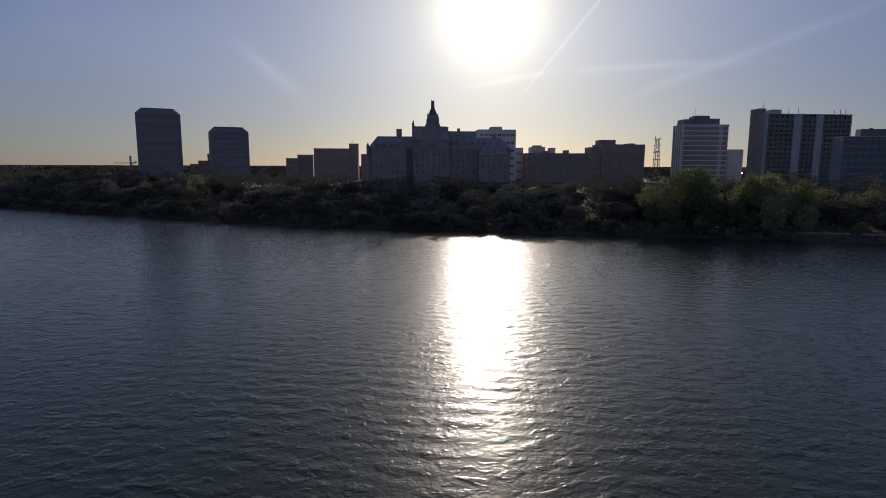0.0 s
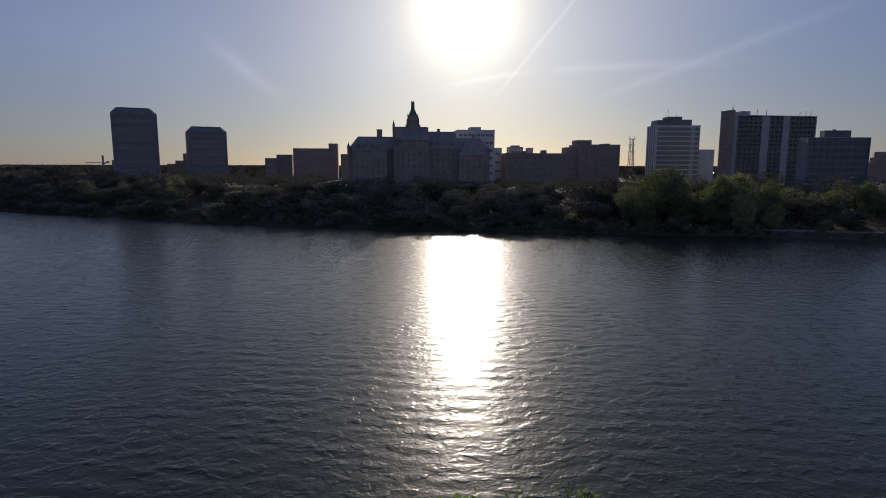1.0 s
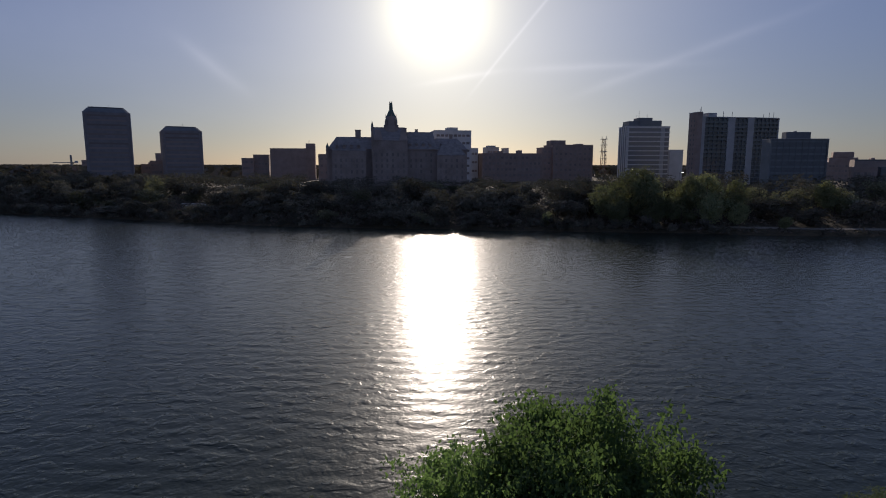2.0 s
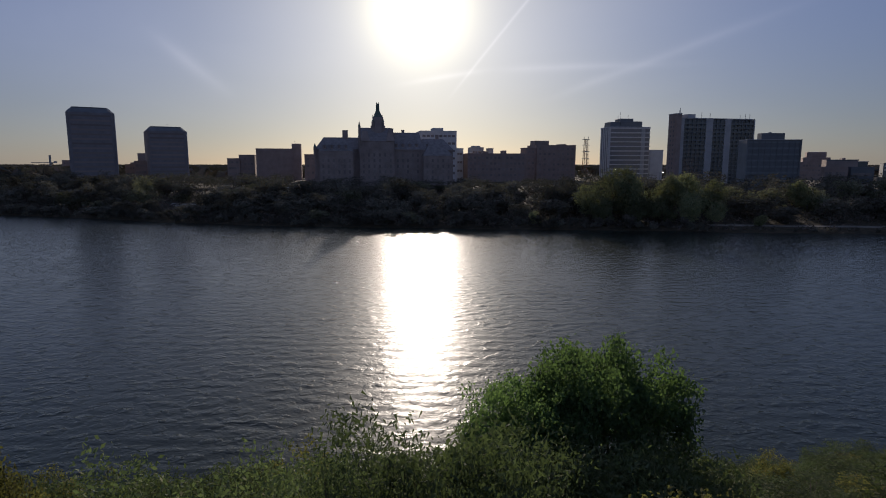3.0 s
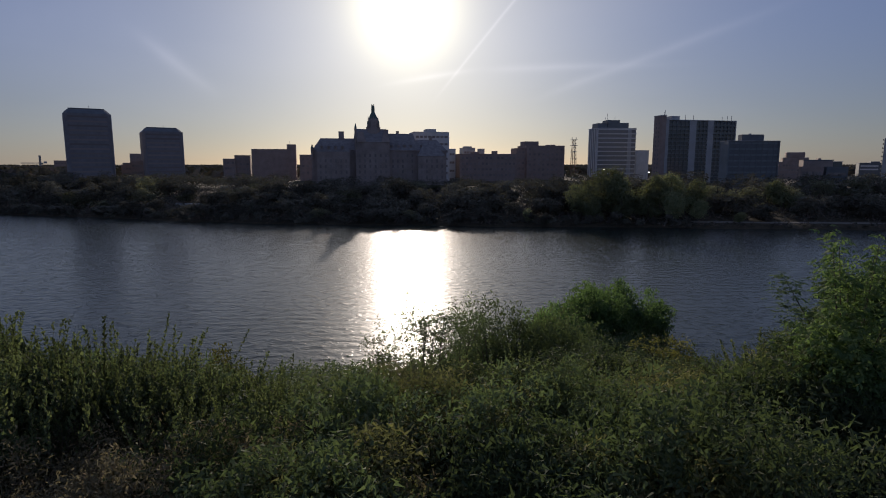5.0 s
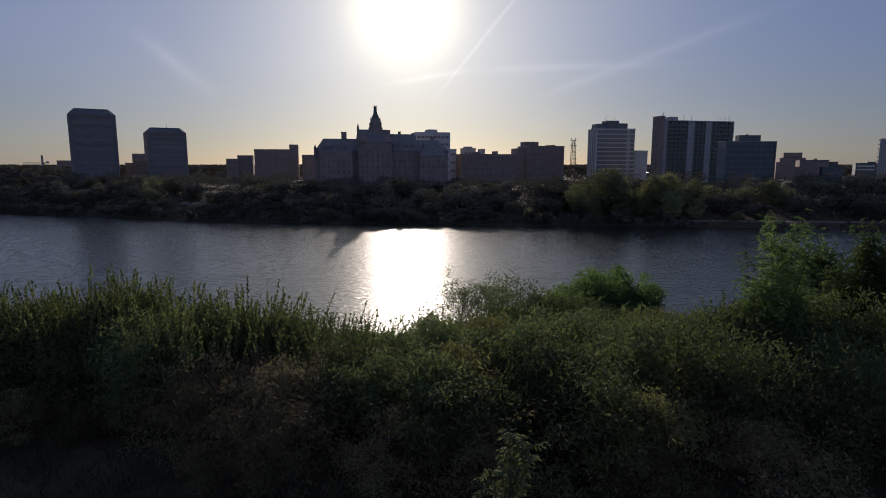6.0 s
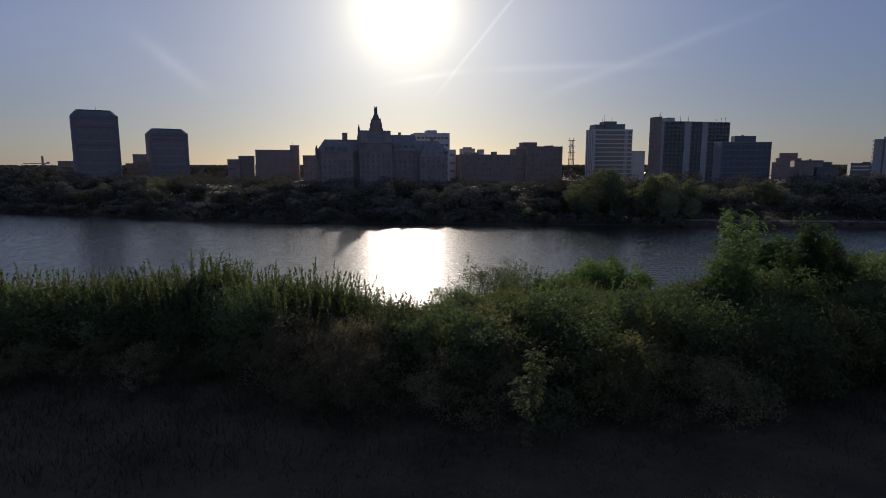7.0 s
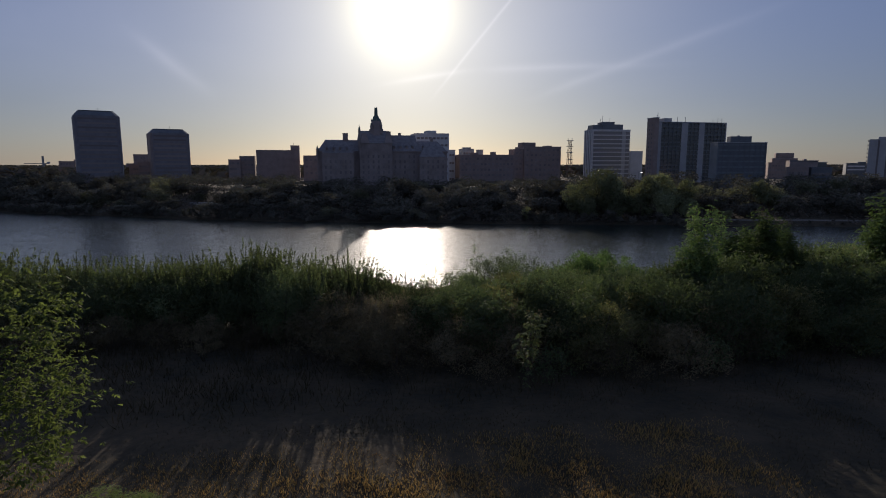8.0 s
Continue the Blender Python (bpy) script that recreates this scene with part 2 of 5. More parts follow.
COPPER = material("aged_copper", (0.11, 0.15, 0.12), 0.6, 0.25, 2.0)
ROOFING = material("flat_roofing", (0.12, 0.12, 0.12), 0.9, 0.2, 4.0)
STEEL = material("galvanised_steel", (0.3, 0.3, 0.3), 0.5, 0.15, 1.0, 0.05, metal=0.6)
RED_STEEL = material("painted_steel", (0.25, 0.09, 0.05), 0.55, 0.2, 1.0, 0.05)
GLASS = glass_material("window_glass", (0.13, 0.115, 0.11), 0.3)
# panes near the wall's tone: the glare that hides them is put into their colour
GLARE_FADED = glass_material("glare_faded_glass", (0.24, 0.195, 0.175), 0.45)
OFFICE_GLASS = glass_material("office_glass", (0.15, 0.15, 0.16), 0.15)
GLASS_BLUE = glass_material("tinted_glass", (0.09, 0.1, 0.105), 0.12)
BARK = material("bark", (0.09, 0.07, 0.05), 0.95, 0.3, 0.4, 0.8)
FAR_LEAF = leaf_material("far_leaves", (0.14, 0.138, 0.11), (0.13, 0.13, 0.08), 0.2, 0.15, 0.9, 0.0)
DISTANT_LEAF = leaf_material("distant_leaves", (0.13, 0.12, 0.1), (0.08, 0.085, 0.05), 0.5, 0.1, 0.9, 0.0)
PALE_LEAF = leaf_material("pale_leaves", (0.17, 0.175, 0.12), (0.17, 0.18, 0.08), 0.2, 0.26, 0.9, 0.0)
WILLOW_LEAF = leaf_material("willow_leaves", (0.2, 0.22, 0.125), (0.19, 0.21, 0.08), 0.25, 0.3, 0.9, 0.0)
BUSH_LEAF = leaf_material("bush_leaves", (0.115, 0.145, 0.075), (0.1, 0.14, 0.042), 0.5, 0.36)
TREE_LEAF = leaf_material("tree_leaves", (0.105, 0.165, 0.08), (0.14, 0.235, 0.06), 0.5, 0.5)
ASH_LEAF = leaf_material("ash_leaves", (0.13, 0.175, 0.065), (0.22, 0.285, 0.06), 0.5, 0.5)
SHOOT_LEAF = leaf_material("shoot_leaves", (0.12, 0.15, 0.08), (0.135, 0.17, 0.05), 0.5, 0.4)
YELLOW_LEAF = leaf_material("yellowing_leaves", (0.125, 0.13, 0.05), (0.155, 0.16, 0.04), 0.5, 0.45)
DULL_LEAF = leaf_material("dull_leaves", (0.21, 0.185, 0.11), (0.18, 0.155, 0.075), 0.5, 0.38)
# darkened copy of the grass colour: the hedge's shade is put into it
SHADE_DARKENED = leaf_material("shade_darkened_grass", (0.075, 0.065, 0.035), (0.06, 0.055, 0.025), 0.5, 0.3)
OLIVE_LEAF = leaf_material("olive_leaves", (0.17, 0.175, 0.085), (0.17, 0.18, 0.055), 0.5, 0.4)
SAPLING_LEAF = leaf_material("sapling_leaves", (0.095, 0.145, 0.062), (0.12, 0.185, 0.045), 0.45, 0.42)
GRASS_BLADE = leaf_material("dry_grass", (0.34, 0.24, 0.09), (0.33, 0.225, 0.07), 0.5, 0.33)

# ---- building blocks ----


def part(name, data, mat, parent, label=""):
    """Links a bmesh or mesh as one object under a thing or a part."""
    if isinstance(data, bmesh.types.BMesh):
        me = bpy.data.meshes.new(name)
        data.to_mesh(me)
        data.free()
    else:
        me = data
    if mat and not me.materials:
        me.materials.append(mat)
    ob = new(name, me)
    ob.parent = parent
    if label:
        tagged(ob, label)
    return ob


def thing(name, label, category, m, group="", kind=""):
    ob = new(name)
    ob.empty_display_size = 0.3
    ob.matrix_world = m
    return tagged(ob, label, category, group, kind)


def add_box(bm, x0, x1, y0, y1, z0, z1, bevel=0.0, inset_top=0.0):
    """Adds a box to bm; inset_top draws the top in on all sides."""
    v = []
    for z, i in ((z0, 0.0), (z1, inset_top)):
        for x, y in ((x0 + i, y0 + i), (x1 - i, y0 + i), (x1 - i, y1 - i), (x0 + i, y1 - i)):
            v.append(bm.verts.new((x, y, z)))
    fs = [(3, 2, 1, 0), (4, 5, 6, 7), (0, 1, 5, 4), (1, 2, 6, 5), (2, 3, 7, 6), (3, 0, 4, 7)]
    made = [bm.faces.new([v[i] for i in f]) for f in fs]
    if bevel:
        edges = list({e for f in made for e in f.edges})
        bmesh.ops.bevel(bm, geom=edges, offset=bevel, segments=1, affect="EDGES")


def box(*args, **kw):
    bm = bmesh.new()
    add_box(bm, *args, **kw)
    return bm


def prism(pts, z0, z1, scale_top=1.0):
    """An upright prism on the outline pts (anticlockwise); the top may shrink about the middle."""
    bm = bmesh.new()
    cx, cy = sum(p[0] for p in pts) / len(pts), sum(p[1] for p in pts) / len(pts)
    lo = [bm.verts.new((x, y, z0)) for x, y in pts]
    hi = [bm.verts.new((cx + (x - cx) * scale_top, cy + (y - cy) * scale_top, z1)) for x, y in pts]
    n = len(pts)
    bm.faces.new(lo[::-1])
    bm.faces.new(hi)
    for i in range(n):
        bm.faces.new((lo[i], lo[(i + 1) % n], hi[(i + 1) % n], hi[i]))
    return bm


def hip_roof(x0, x1, y0, y1, z0, z1, end=0.0, crest=0.6):
    """A steep roof with hipped ends: end is how far the ridge stands in from each end."""
    bm = bmesh.new()
    ym = (y0 + y1) / 2
    lo = [bm.verts.new(p) for p in ((x0, y0, z0), (x1, y0, z0), (x1, y1, z0), (x0, y1, z0))]
    hi = [bm.verts.new(p) for p in ((x0 + end, ym - crest, z1), (x1 - end, ym - crest, z1), (x1 - end, ym + crest, z1), (x0 + end, ym + crest, z1))]
    bm.faces.new(lo[::-1])
    bm.faces.new(hi)
    for i in range(4):
        bm.faces.new((lo[i], lo[(i + 1) % 4], hi[(i + 1) % 4], hi[i]))
    return bm


def octagon(r, cx=0.0, cy=0.0):
    return [(cx + r * math.cos(radians(22.5 + 45 * i)), cy + r * math.sin(radians(22.5 + 45 * i))) for i in range(8)]


def mesh_of(bm, name):
    me = bpy.data.meshes.new(name)
    bm.to_mesh(me)
    bm.free()
    return me


def window_grid(parent, xs, zs, w, h, y, mat, frame_mat=None, name="window"):
    """Panes in rows on the front wall at y, each a part, all on one mesh."""
    me = mesh_of(box(-w / 2, w / 2, -0.06, 0.1, -h / 2, h / 2), name)
    sill = mesh_of(box(-w / 2 - 0.1, w / 2 + 0.1, -0.16, 0.1, -h / 2 - 0.18, -h / 2 - 0.02), "sill") if frame_mat else None
    for z in zs:
        for x in xs:
            p = part(name, me, mat, parent)
            p.location = (x, y, z)
            if sill:
                part("sill", sill, frame_mat, p)


def side_windows(parent, ys, zs, w, h, x, mat, out=-1):
    """Panes on an end wall at x; out: -1 for the wall that faces -x, 1 for +x."""
    me = mesh_of(box(-0.06, 0.1, -w / 2, w / 2, -h / 2, h / 2) if out < 0 else box(-0.1, 0.06, -w / 2, w / 2, -h / 2, h / 2), "window")
    for z in zs:
        for y in ys:
            part("window", me, mat, parent).location = (x, y, z)


def steps(a, b, n):
    return [a + (b - a) * (i + 0.5) / n for i in range(n)]


def lamp_material():
    m = bpy.data.materials.new("lamp_glow")
    m.use_nodes = True
    b = m.node_tree.nodes["Principled BSDF"]
    b.inputs["Emission Color"].default_value = (1.0, 0.93, 0.8, 1.0)
    b.inputs["Emission Strength"].default_value = 12.0
    return m


LAMP = lamp_material()
WHITE_PAINT = material("white_car_paint", (0.75, 0.75, 0.74), 0.3, 0.05, 1.0, 0.0, spec=0.5)
GREY_PAINT = material("grey_car_paint", (0.2, 0.21, 0.22), 0.3, 0.05, 1.0, 0.0, spec=0.5)
RUBBER = material("tyre_rubber", (0.02, 0.02, 0.02), 0.9, 0.2, 0.3, 0.1)
PATHWAY = material("gravel_path", (0.2, 0.175, 0.14), 0.95, 0.2, 1.0, 0.4)

# ---- the land: one sheet from the near bank over the river bed to the horizon ----
SHORE_X = (-2500, -330, -226, -185, -144, -110, -75, -37, 12, 57, 100, 135, 165, 260, 2500)
SHORE_Y = (1300, 348, 292, 268, 249, 231, 214, 200, 189, 178, 168, 159, 152, 134, -200)


def shore(x):
    return float(np.interp(x, SHORE_X, SHORE_Y)) + 2.5 * noise.noise((x * 0.05, 3.1, 0)) + 1.2 * noise.noise((x * 0.2, 7.7, 0))


def land(x, y):
    """Height of the ground."""
    crest = -8.5 + 1.5 * noise.noise((x * 0.06, 0, 5))
    near = float(np.interp(y, (crest - 3, crest, crest + 4, crest + 31, crest + 36), (16.5, 16.3, 14.6, 0.3, -3)))
    near += 0.12 * noise.noise((x * 0.3, y * 0.3, 0)) + 0.04 * noise.noise((x * 1.1, y * 1.1, 2))
    u = y - shore(x)
    far = float(np.interp(u, (-8, 0, 4, 14, 50, 85, 400), (-3, -0.05, 1.0, 2.0, 7.5, 10.0, 11.0)))
    far += 0.4 * noise.noise((x * 0.04, y * 0.04, 0)) * min(1, max(0, u / 20))
    return max(near, far)


def spread(stops):
    """Grid lines: pairs of a place and the step up to the next."""
    out = []
    for (a, st), (b, _) in zip(stops, stops[1:]):
        n = max(1, round((b - a) / st))
        out += [a + (b - a) * i / n for i in range(n)]
    return out + [stops[-1][0]]


def make_land():
    xs = spread([(-3800, 300), (-800, 60), (-300, 8), (-60, 1.5), (50, 8), (350, 60), (900, 300), (3800, 1)])
    ys = spread([(-400, 60), (-70, 3), (-40, 1.0), (30, 10), (110, 4), (330, 12), (480, 60), (1000, 300), (4600, 1)])
    verts = [(x, y, land(x, y)) for y in ys for x in xs]
    n = len(xs)
    faces = [(j * n + i, j * n + i + 1, (j + 1) * n + i + 1, (j + 1) * n + i) for j in range(len(ys) - 1) for i in range(n - 1)]
    me = bpy.data.meshes.new("ground")
    me.from_pydata(verts, [], faces)
    for p in me.polygons:
        p.use_smooth = True
    me.materials.append(EARTH)
    return tagged(new("ground", me), "dark river banks of earth and worn dry grass", "ground", kind="structure")


make_land()


def make_water():
    """One sheet with real waves where the river lies before the eye, flat further out."""
    xs = np.array(spread([(-2600, 300), (-310, 1.2), (225, 300), (2600, 1)]))
    ys = np.array(spread([(-600, 100), (22, 0.36), (90, 0.6), (170, 1.1), (320, 60), (1500, 1)]))
    gx, gy = np.meshgrid(xs, ys)
    rng = np.random.default_rng(4)
    z = np.zeros_like(gx)
    for i in range(36):
        length = 0.95 * (3.0 / 0.95) ** rng.uniform(0, 1)
        way = rng.normal() * 0.6 + 0.2
        k = 2 * math.pi / length
        z += WAVE_SLOPE / k * np.sin(k * (gx * math.sin(way) + gy * math.cos(way)) + rng.uniform(0, 6.28))
    # gusts: rougher and calmer stretches
    for i in range(5):
        way, k = rng.uniform(0, 6.28), 2 * math.pi / rng.uniform(25, 90)
        z *= 1 + 0.14 * np.sin(k * (gx * math.sin(way) + gy * math.cos(way)) + rng.uniform(0, 6.28))
    inside = np.clip((gx + 310) / 20, 0, 1) * np.clip((225 - gx) / 20, 0, 1) * np.clip((gy - 22) / 6, 0, 1) * np.clip((320 - gy) / 20, 0, 1)
    z *= inside
    n, m = len(xs), len(ys)
    idx = np.arange(n * m).reshape(m, n)
    faces = np.stack([idx[:-1, :-1], idx[:-1, 1:], idx[1:, 1:], idx[1:, :-1]], axis=-1).reshape(-1, 4)
    me = bpy.data.meshes.new("water")
    me.vertices.add(n * m)
    me.vertices.foreach_set("co", np.stack([gx, gy, z], axis=-1).astype(np.float32).ravel())
    me.loops.add(len(faces) * 4)
    me.loops.foreach_set("vertex_index", faces.astype(np.int32).ravel())
    me.polygons.add(len(faces))
    me.polygons.foreach_set("loop_start", np.arange(0, len(faces) * 4, 4, dtype=np.int32))
    me.polygons.foreach_set("use_smooth", np.ones(len(faces), dtype=bool))
    me.update(calc_edges=True)
    me.validate()
    me.materials.append(WATER)
    tagged(new("water", me), "wide slate-blue river with small wind ripples", "river", kind="structure")


WAVE_SLOPE = 0.015
make_water()

# ---- the far side: buildings ----
BASE = 8.5


def place(x, y, turn):
    return pose(x, y, BASE, 0, 0, turn)


def chamfer_tower(x, y, turn, w, top, cap_top, label, floors):
    """A tower with cut corners, dark ribbon windows and a drawn-in crown."""
    b = thing("office_tower", label, "tower", place(x, y, turn), "chamfered towers")
    h, c = top - BASE, w * 0.07
    a = w / 2

    def ring(s, k):
        return [(-s + k, -s), (s - k, -s), (s, -s + k), (s, s - k), (s - k, s), (-s + k, s), (-s, s - k), (-s, -s + k)]
    def moved(pts):
        return [(px, py + a) for px, py in pts]
    part("wall", prism(moved(ring(a, c)), 0, h), TOWER_CLAD, b)
    part("crown", prism(moved(ring(a, c)), h, h + (cap_top - top) * 0.8, 0.8), DARK_CLAD, b, "sloped dark metal crown")
    part("roof", prism(moved(ring(a * 0.76, c)), h + (cap_top - top) * 0.8, cap_top - BASE), ROOFING, b)
    part("mast", prism(octagon(0.12, 2, a), cap_top - BASE, cap_top - BASE + 2.6), STEEL, b)
    band = mesh_of(box(-a + c + 0.5, a - c - 0.5, -0.05, 0.1, -0.6, 0.6), "window_band")
    side = mesh_of(box(-0.1, 0.08, -a + c + 0.5, a - c - 0.5, -0.6, 0.6), "window_band")
    for z in steps(1, h - 0.6, floors):
        part("window_band", band, GLARE_FADED, b).location = (0, 0, z)
        part("window_band", side, GLARE_FADED, b).location = (a, a, z)
    for sx in (-1, 1):
        part("corner_fin", box(sx * (a - c) - 0.3, sx * (a - c) + 0.3, -0.3, 0.2, 0, h), TOWER_CLAD, b)
    part("corner_fin", box(a - 0.2, a + 0.3, c - 0.3, c + 0.3, 0, h), CONCRETE, b, "pale concrete corner fin")
    return b


def plain_block(name, x, y, turn, w, d, top, wall, label, floors, bays, win=(1.6, 1.5), caps=(), glass=None, ends=0, ground=BASE, group="low downtown blocks"):
    """A flat-roofed block: wall, parapet, roof, windows in rows, and roof houses (x0, x1, height)."""
    b = thing(name, label, "building", pose(x, y, ground, 0, 0, turn), group)
    h = top - ground
    a = w / 2
    part("wall", box(-a, a, 0, d, 0, h - 0.5), wall, b)
    pb = bmesh.new()
    for x0, x1, y0, y1 in ((-a - 0.1, a + 0.1, -0.1, 0.3), (-a - 0.1, a + 0.1, d - 0.3, d + 0.1), (-a - 0.1, -a + 0.3, 0.3, d - 0.3), (a - 0.3, a + 0.1, 0.3, d - 0.3)):
        add_box(pb, x0, x1, y0, y1, h - 0.5, h)
    part("parapet", pb, wall, b)
    part("roof", box(-a + 0.3, a - 0.3, 0.3, d - 0.3, h - 0.5, h - 0.3), ROOFING, b)
    for x0, x1, up in caps:
        part("roof_house", box(x0, x1, d * 0.25, d * 0.75, h - 0.3, h + up, bevel=0.08), wall, b)
    if floors:
        zs = steps(0.4, h - 1.0, floors)
        window_grid(b, steps(-a + 0.8, a - 0.8, bays), zs, *win, 0, glass or GLARE_FADED)
        if ends:
            side_windows(b, steps(1, d - 1, ends), zs, *win, -a if x > 0 else a, glass or GLARE_FADED, -1 if x > 0 else 1)
    return b


chamfer_tower(-204.0, 419, 26, 29.0, 58.0, 61.9, "tall slate-grey office tower with cut corners", 15)
chamfer_tower(-161.6, 441, 24, 27.6, 46.9, 50.3, "shorter slate-grey office tower with cut corners", 12)
plain_block("annex", -190, 450, 15, 12, 14, 22.5, BRICK_BROWN, "low brown brick annex beside a tower", 3, 5)
plain_block("annex", -183.5, 446, 15, 9, 12, 25.0, BRICK_BROWN, "low brown brick annex beside a tower", 3, 4)
plain_block("annex", -114.5, 440, 6, 9, 14, 27.0, BRICK_BROWN, "small brown brick block above the trees", 4, 4)
plain_block("annex", -105.5, 444, 6, 11.5, 14, 29.7, BRICK_BROWN, "small brown brick block above the trees", 5, 4)
hall = plain_block("brick_block", -83.7, 438, 4, 27, 20, 34.3, BRICK_BROWN, "long windowless brown brick block with a stair tower", 0, 1, ground=BASE)
part("stair_tower", box(12.8, 19.6, 0.4, 9, 0, 38.0 - BASE, bevel=0.1), BRICK_BROWN, hall)
part("mast", prism(octagon(0.12, 15, 4), 38.0 - BASE, 40.4 - BASE), STEEL, hall)
plain_block("annex", -49, 425, 2, 22, 12, 29.9, BRICK_BROWN, "low brown block beside the hotel", 4, 6)

# the château hotel
def hotel():
    b = thing("chateau_hotel", "grand stone château hotel with steep dark roofs and a spire", "hotel", place(0, 332, 4), "")
    e = 30.6 - BASE
    part("wall", box(-43, 39, 0, 22, 0, e), STONE, b)
    part("cornice", box(-43.4, 39.4, -0.4, 22.4, e, e + 0.7), STONE, b)
    # wings step forward towards the river
    part("wing", box(-40, -21, -7, 0, 0, e - 0.5), STONE, b)
    part("wing", box(20, 37, -7, 0, 0, e - 3), STONE, b)
    part("roof", hip_roof(-42.6, -10.0, -0.2, 22.2, e + 0.7, 38.5 - BASE, 5.0), SLATE, b, "steep slate roof of a wing")
    part("roof", hip_roof(-40.2, -20.8, -7.2, 9, e - 0.5, 37.5 - BASE, 5.0), SLATE, b, "steep slate roof of a wing")
    part("roof", hip_roof(0.5, 21.0, -0.2, 22.2, e + 0.7, 41.7 - BASE, 1.2), SLATE, b, "steep slate roof of a wing")
    part("roof", hip_roof(17.0, 39.2, -0.2, 22.2, e + 0.7, 38.0 - BASE, 4.5), SLATE, b, "steep slate roof of a wing")
    part("roof", hip_roof(19.8, 37.2, -7.2, 9, e - 3, 34.6 - BASE, 4.5), SLATE, b, "steep slate roof of a wing")
    # middle block
    part("middle_block", box(-17.2, 3.2, -3, 20, 0, 36 - BASE), STONE, b)
    part("roof", hip_roof(-17.4, 3.4, -3.2, 20.2, 36 - BASE, 44.2 - BASE, 0.8), SLATE, b, "steep slate roof of the middle block")
    part("gable", hip_roof(-1.5, 3.4, -3.6, 2, 36 - BASE, 42.5 - BASE, 1.4, 0.3), STONE, b)
    part("gable", hip_roof(-16.5, -11, -3.6, 2, 36 - BASE, 42.0 - BASE, 1.4, 0.3), STONE, b)
    # corner turret with a pointed cap
    t = part("turret", prism(octagon(0.75, -17, -2.6), 20, 44.2 - BASE), STONE, b)
    part("turret_cap", prism(octagon(0.8, -17, -2.6), 44.2 - BASE, 47.3 - BASE, 0.05), COPPER, t)
    # spire
    sx, sy = -5.5, 8
    part("spire_base", prism(octagon(4.6, sx, sy), 36 - BASE, 45.4 - BASE), STONE, b)
    part("spire_drum", prism(octagon(4.0, sx, sy), 45.4 - BASE, 50.4 - BASE, 0.76), STONE, b)
    part("spire_roof", prism(octagon(3.0, sx, sy), 50.4 - BASE, 54.2 - BASE, 0.4), COPPER, b, "tapering green copper spire roof")
    part("lantern", prism(octagon(1.15, sx, sy), 54.2 - BASE, 58.4 - BASE, 0.86), COPPER, b)
    part("finial", prism(octagon(0.2, sx - 0.6, sy), 58.3 - BASE, 59.2 - BASE), COPPER, b)
    part("finial", prism(octagon(0.2, sx + 0.6, sy), 58.3 - BASE, 59.2 - BASE), COPPER, b)
    for i in range(4):
        px, py = sx + 4.4 * math.cos(radians(45 + 90 * i)), sy + 4.4 * math.sin(radians(45 + 90 * i))
        pin = part("pinnacle", prism(octagon(0.5, px, py), 44.8 - BASE, 47.6 - BASE), STONE, b)
        part("pinnacle_cap", prism(octagon(0.55, px, py), 47.6 - BASE, 49.4 - BASE, 0.08), COPPER, pin)
        px, py = sx + 3.0 * math.cos(radians(90 * i)), sy + 3.0 * math.sin(radians(90 * i))
        part("pinnacle", prism(octagon(0.35, px, py), 49.6 - BASE, 51.8 - BASE, 0.3), STONE, b)
    for cx, cy, w, top in ((-25, 10, 3.2, 42.3), (10, 12, 1.6, 43.0), (2.4, 6, 2.0, 43.4), (31, 11, 1.8, 39.8)):
        ch = part("chimney", box(cx - w / 2, cx + w / 2, cy - 1, cy + 1, 36 - BASE, top - BASE), STONE, b)
        part("chimney_cap", box(cx - w / 2 - 0.15, cx + w / 2 + 0.15, cy - 1.15, cy + 1.15, top - BASE, top - BASE + 0.35), STONE, ch)
    part("corner_turret", prism(octagon(0.9, -42.6, 0), 18, 32.2 - BASE), STONE, b)
    part("turret_cap", prism(octagon(1.0, -42.6, 0), 32.2 - BASE, 34.6 - BASE, 0.05), COPPER, b)
    # dormers on the wing roofs
    dm = mesh_of(box(-0.7, 0.7, -1.2, 1.5, 0, 1.9), "dormer")
    dr = mesh_of(hip_roof(-0.9, 0.9, -1.4, 1.6, 1.9, 3.2, 0.8, 0.05), "dormer_roof")
    dp = mesh_of(box(-0.45, 0.45, -1.26, -1.1, 0.4, 1.7), "pane")
    for x, y, z in [(x, -5.2, 31.4) for x in (-37, -33, -29, -25)] + [(x, 2.6, 32.6) for x in (5, 9, 13, 17, 24, 28, 32)]:
        d = part("dormer", dm, STONE, b)
        d.location = (x, y, z - BASE)
        part("dormer_roof", dr, SLATE, d)
        part("pane", dp, GLARE_FADED, d)
    zs = steps(1.5, e - 1, 6)
    window_grid(b, steps(-39.5, -21.5, 6), zs[:-1], 1.1, 1.9, -7, GLARE_FADED)
    window_grid(b, steps(20.5, 36.5, 5), zs[:-1], 1.1, 1.9, -7, GLARE_FADED)
    window_grid(b, steps(-16.5, 2.5, 6), zs, 1.1, 1.9, -3, GLARE_FADED)
    window_grid(b, steps(4, 19, 5), zs, 1.1, 1.9, 0, GLARE_FADED)


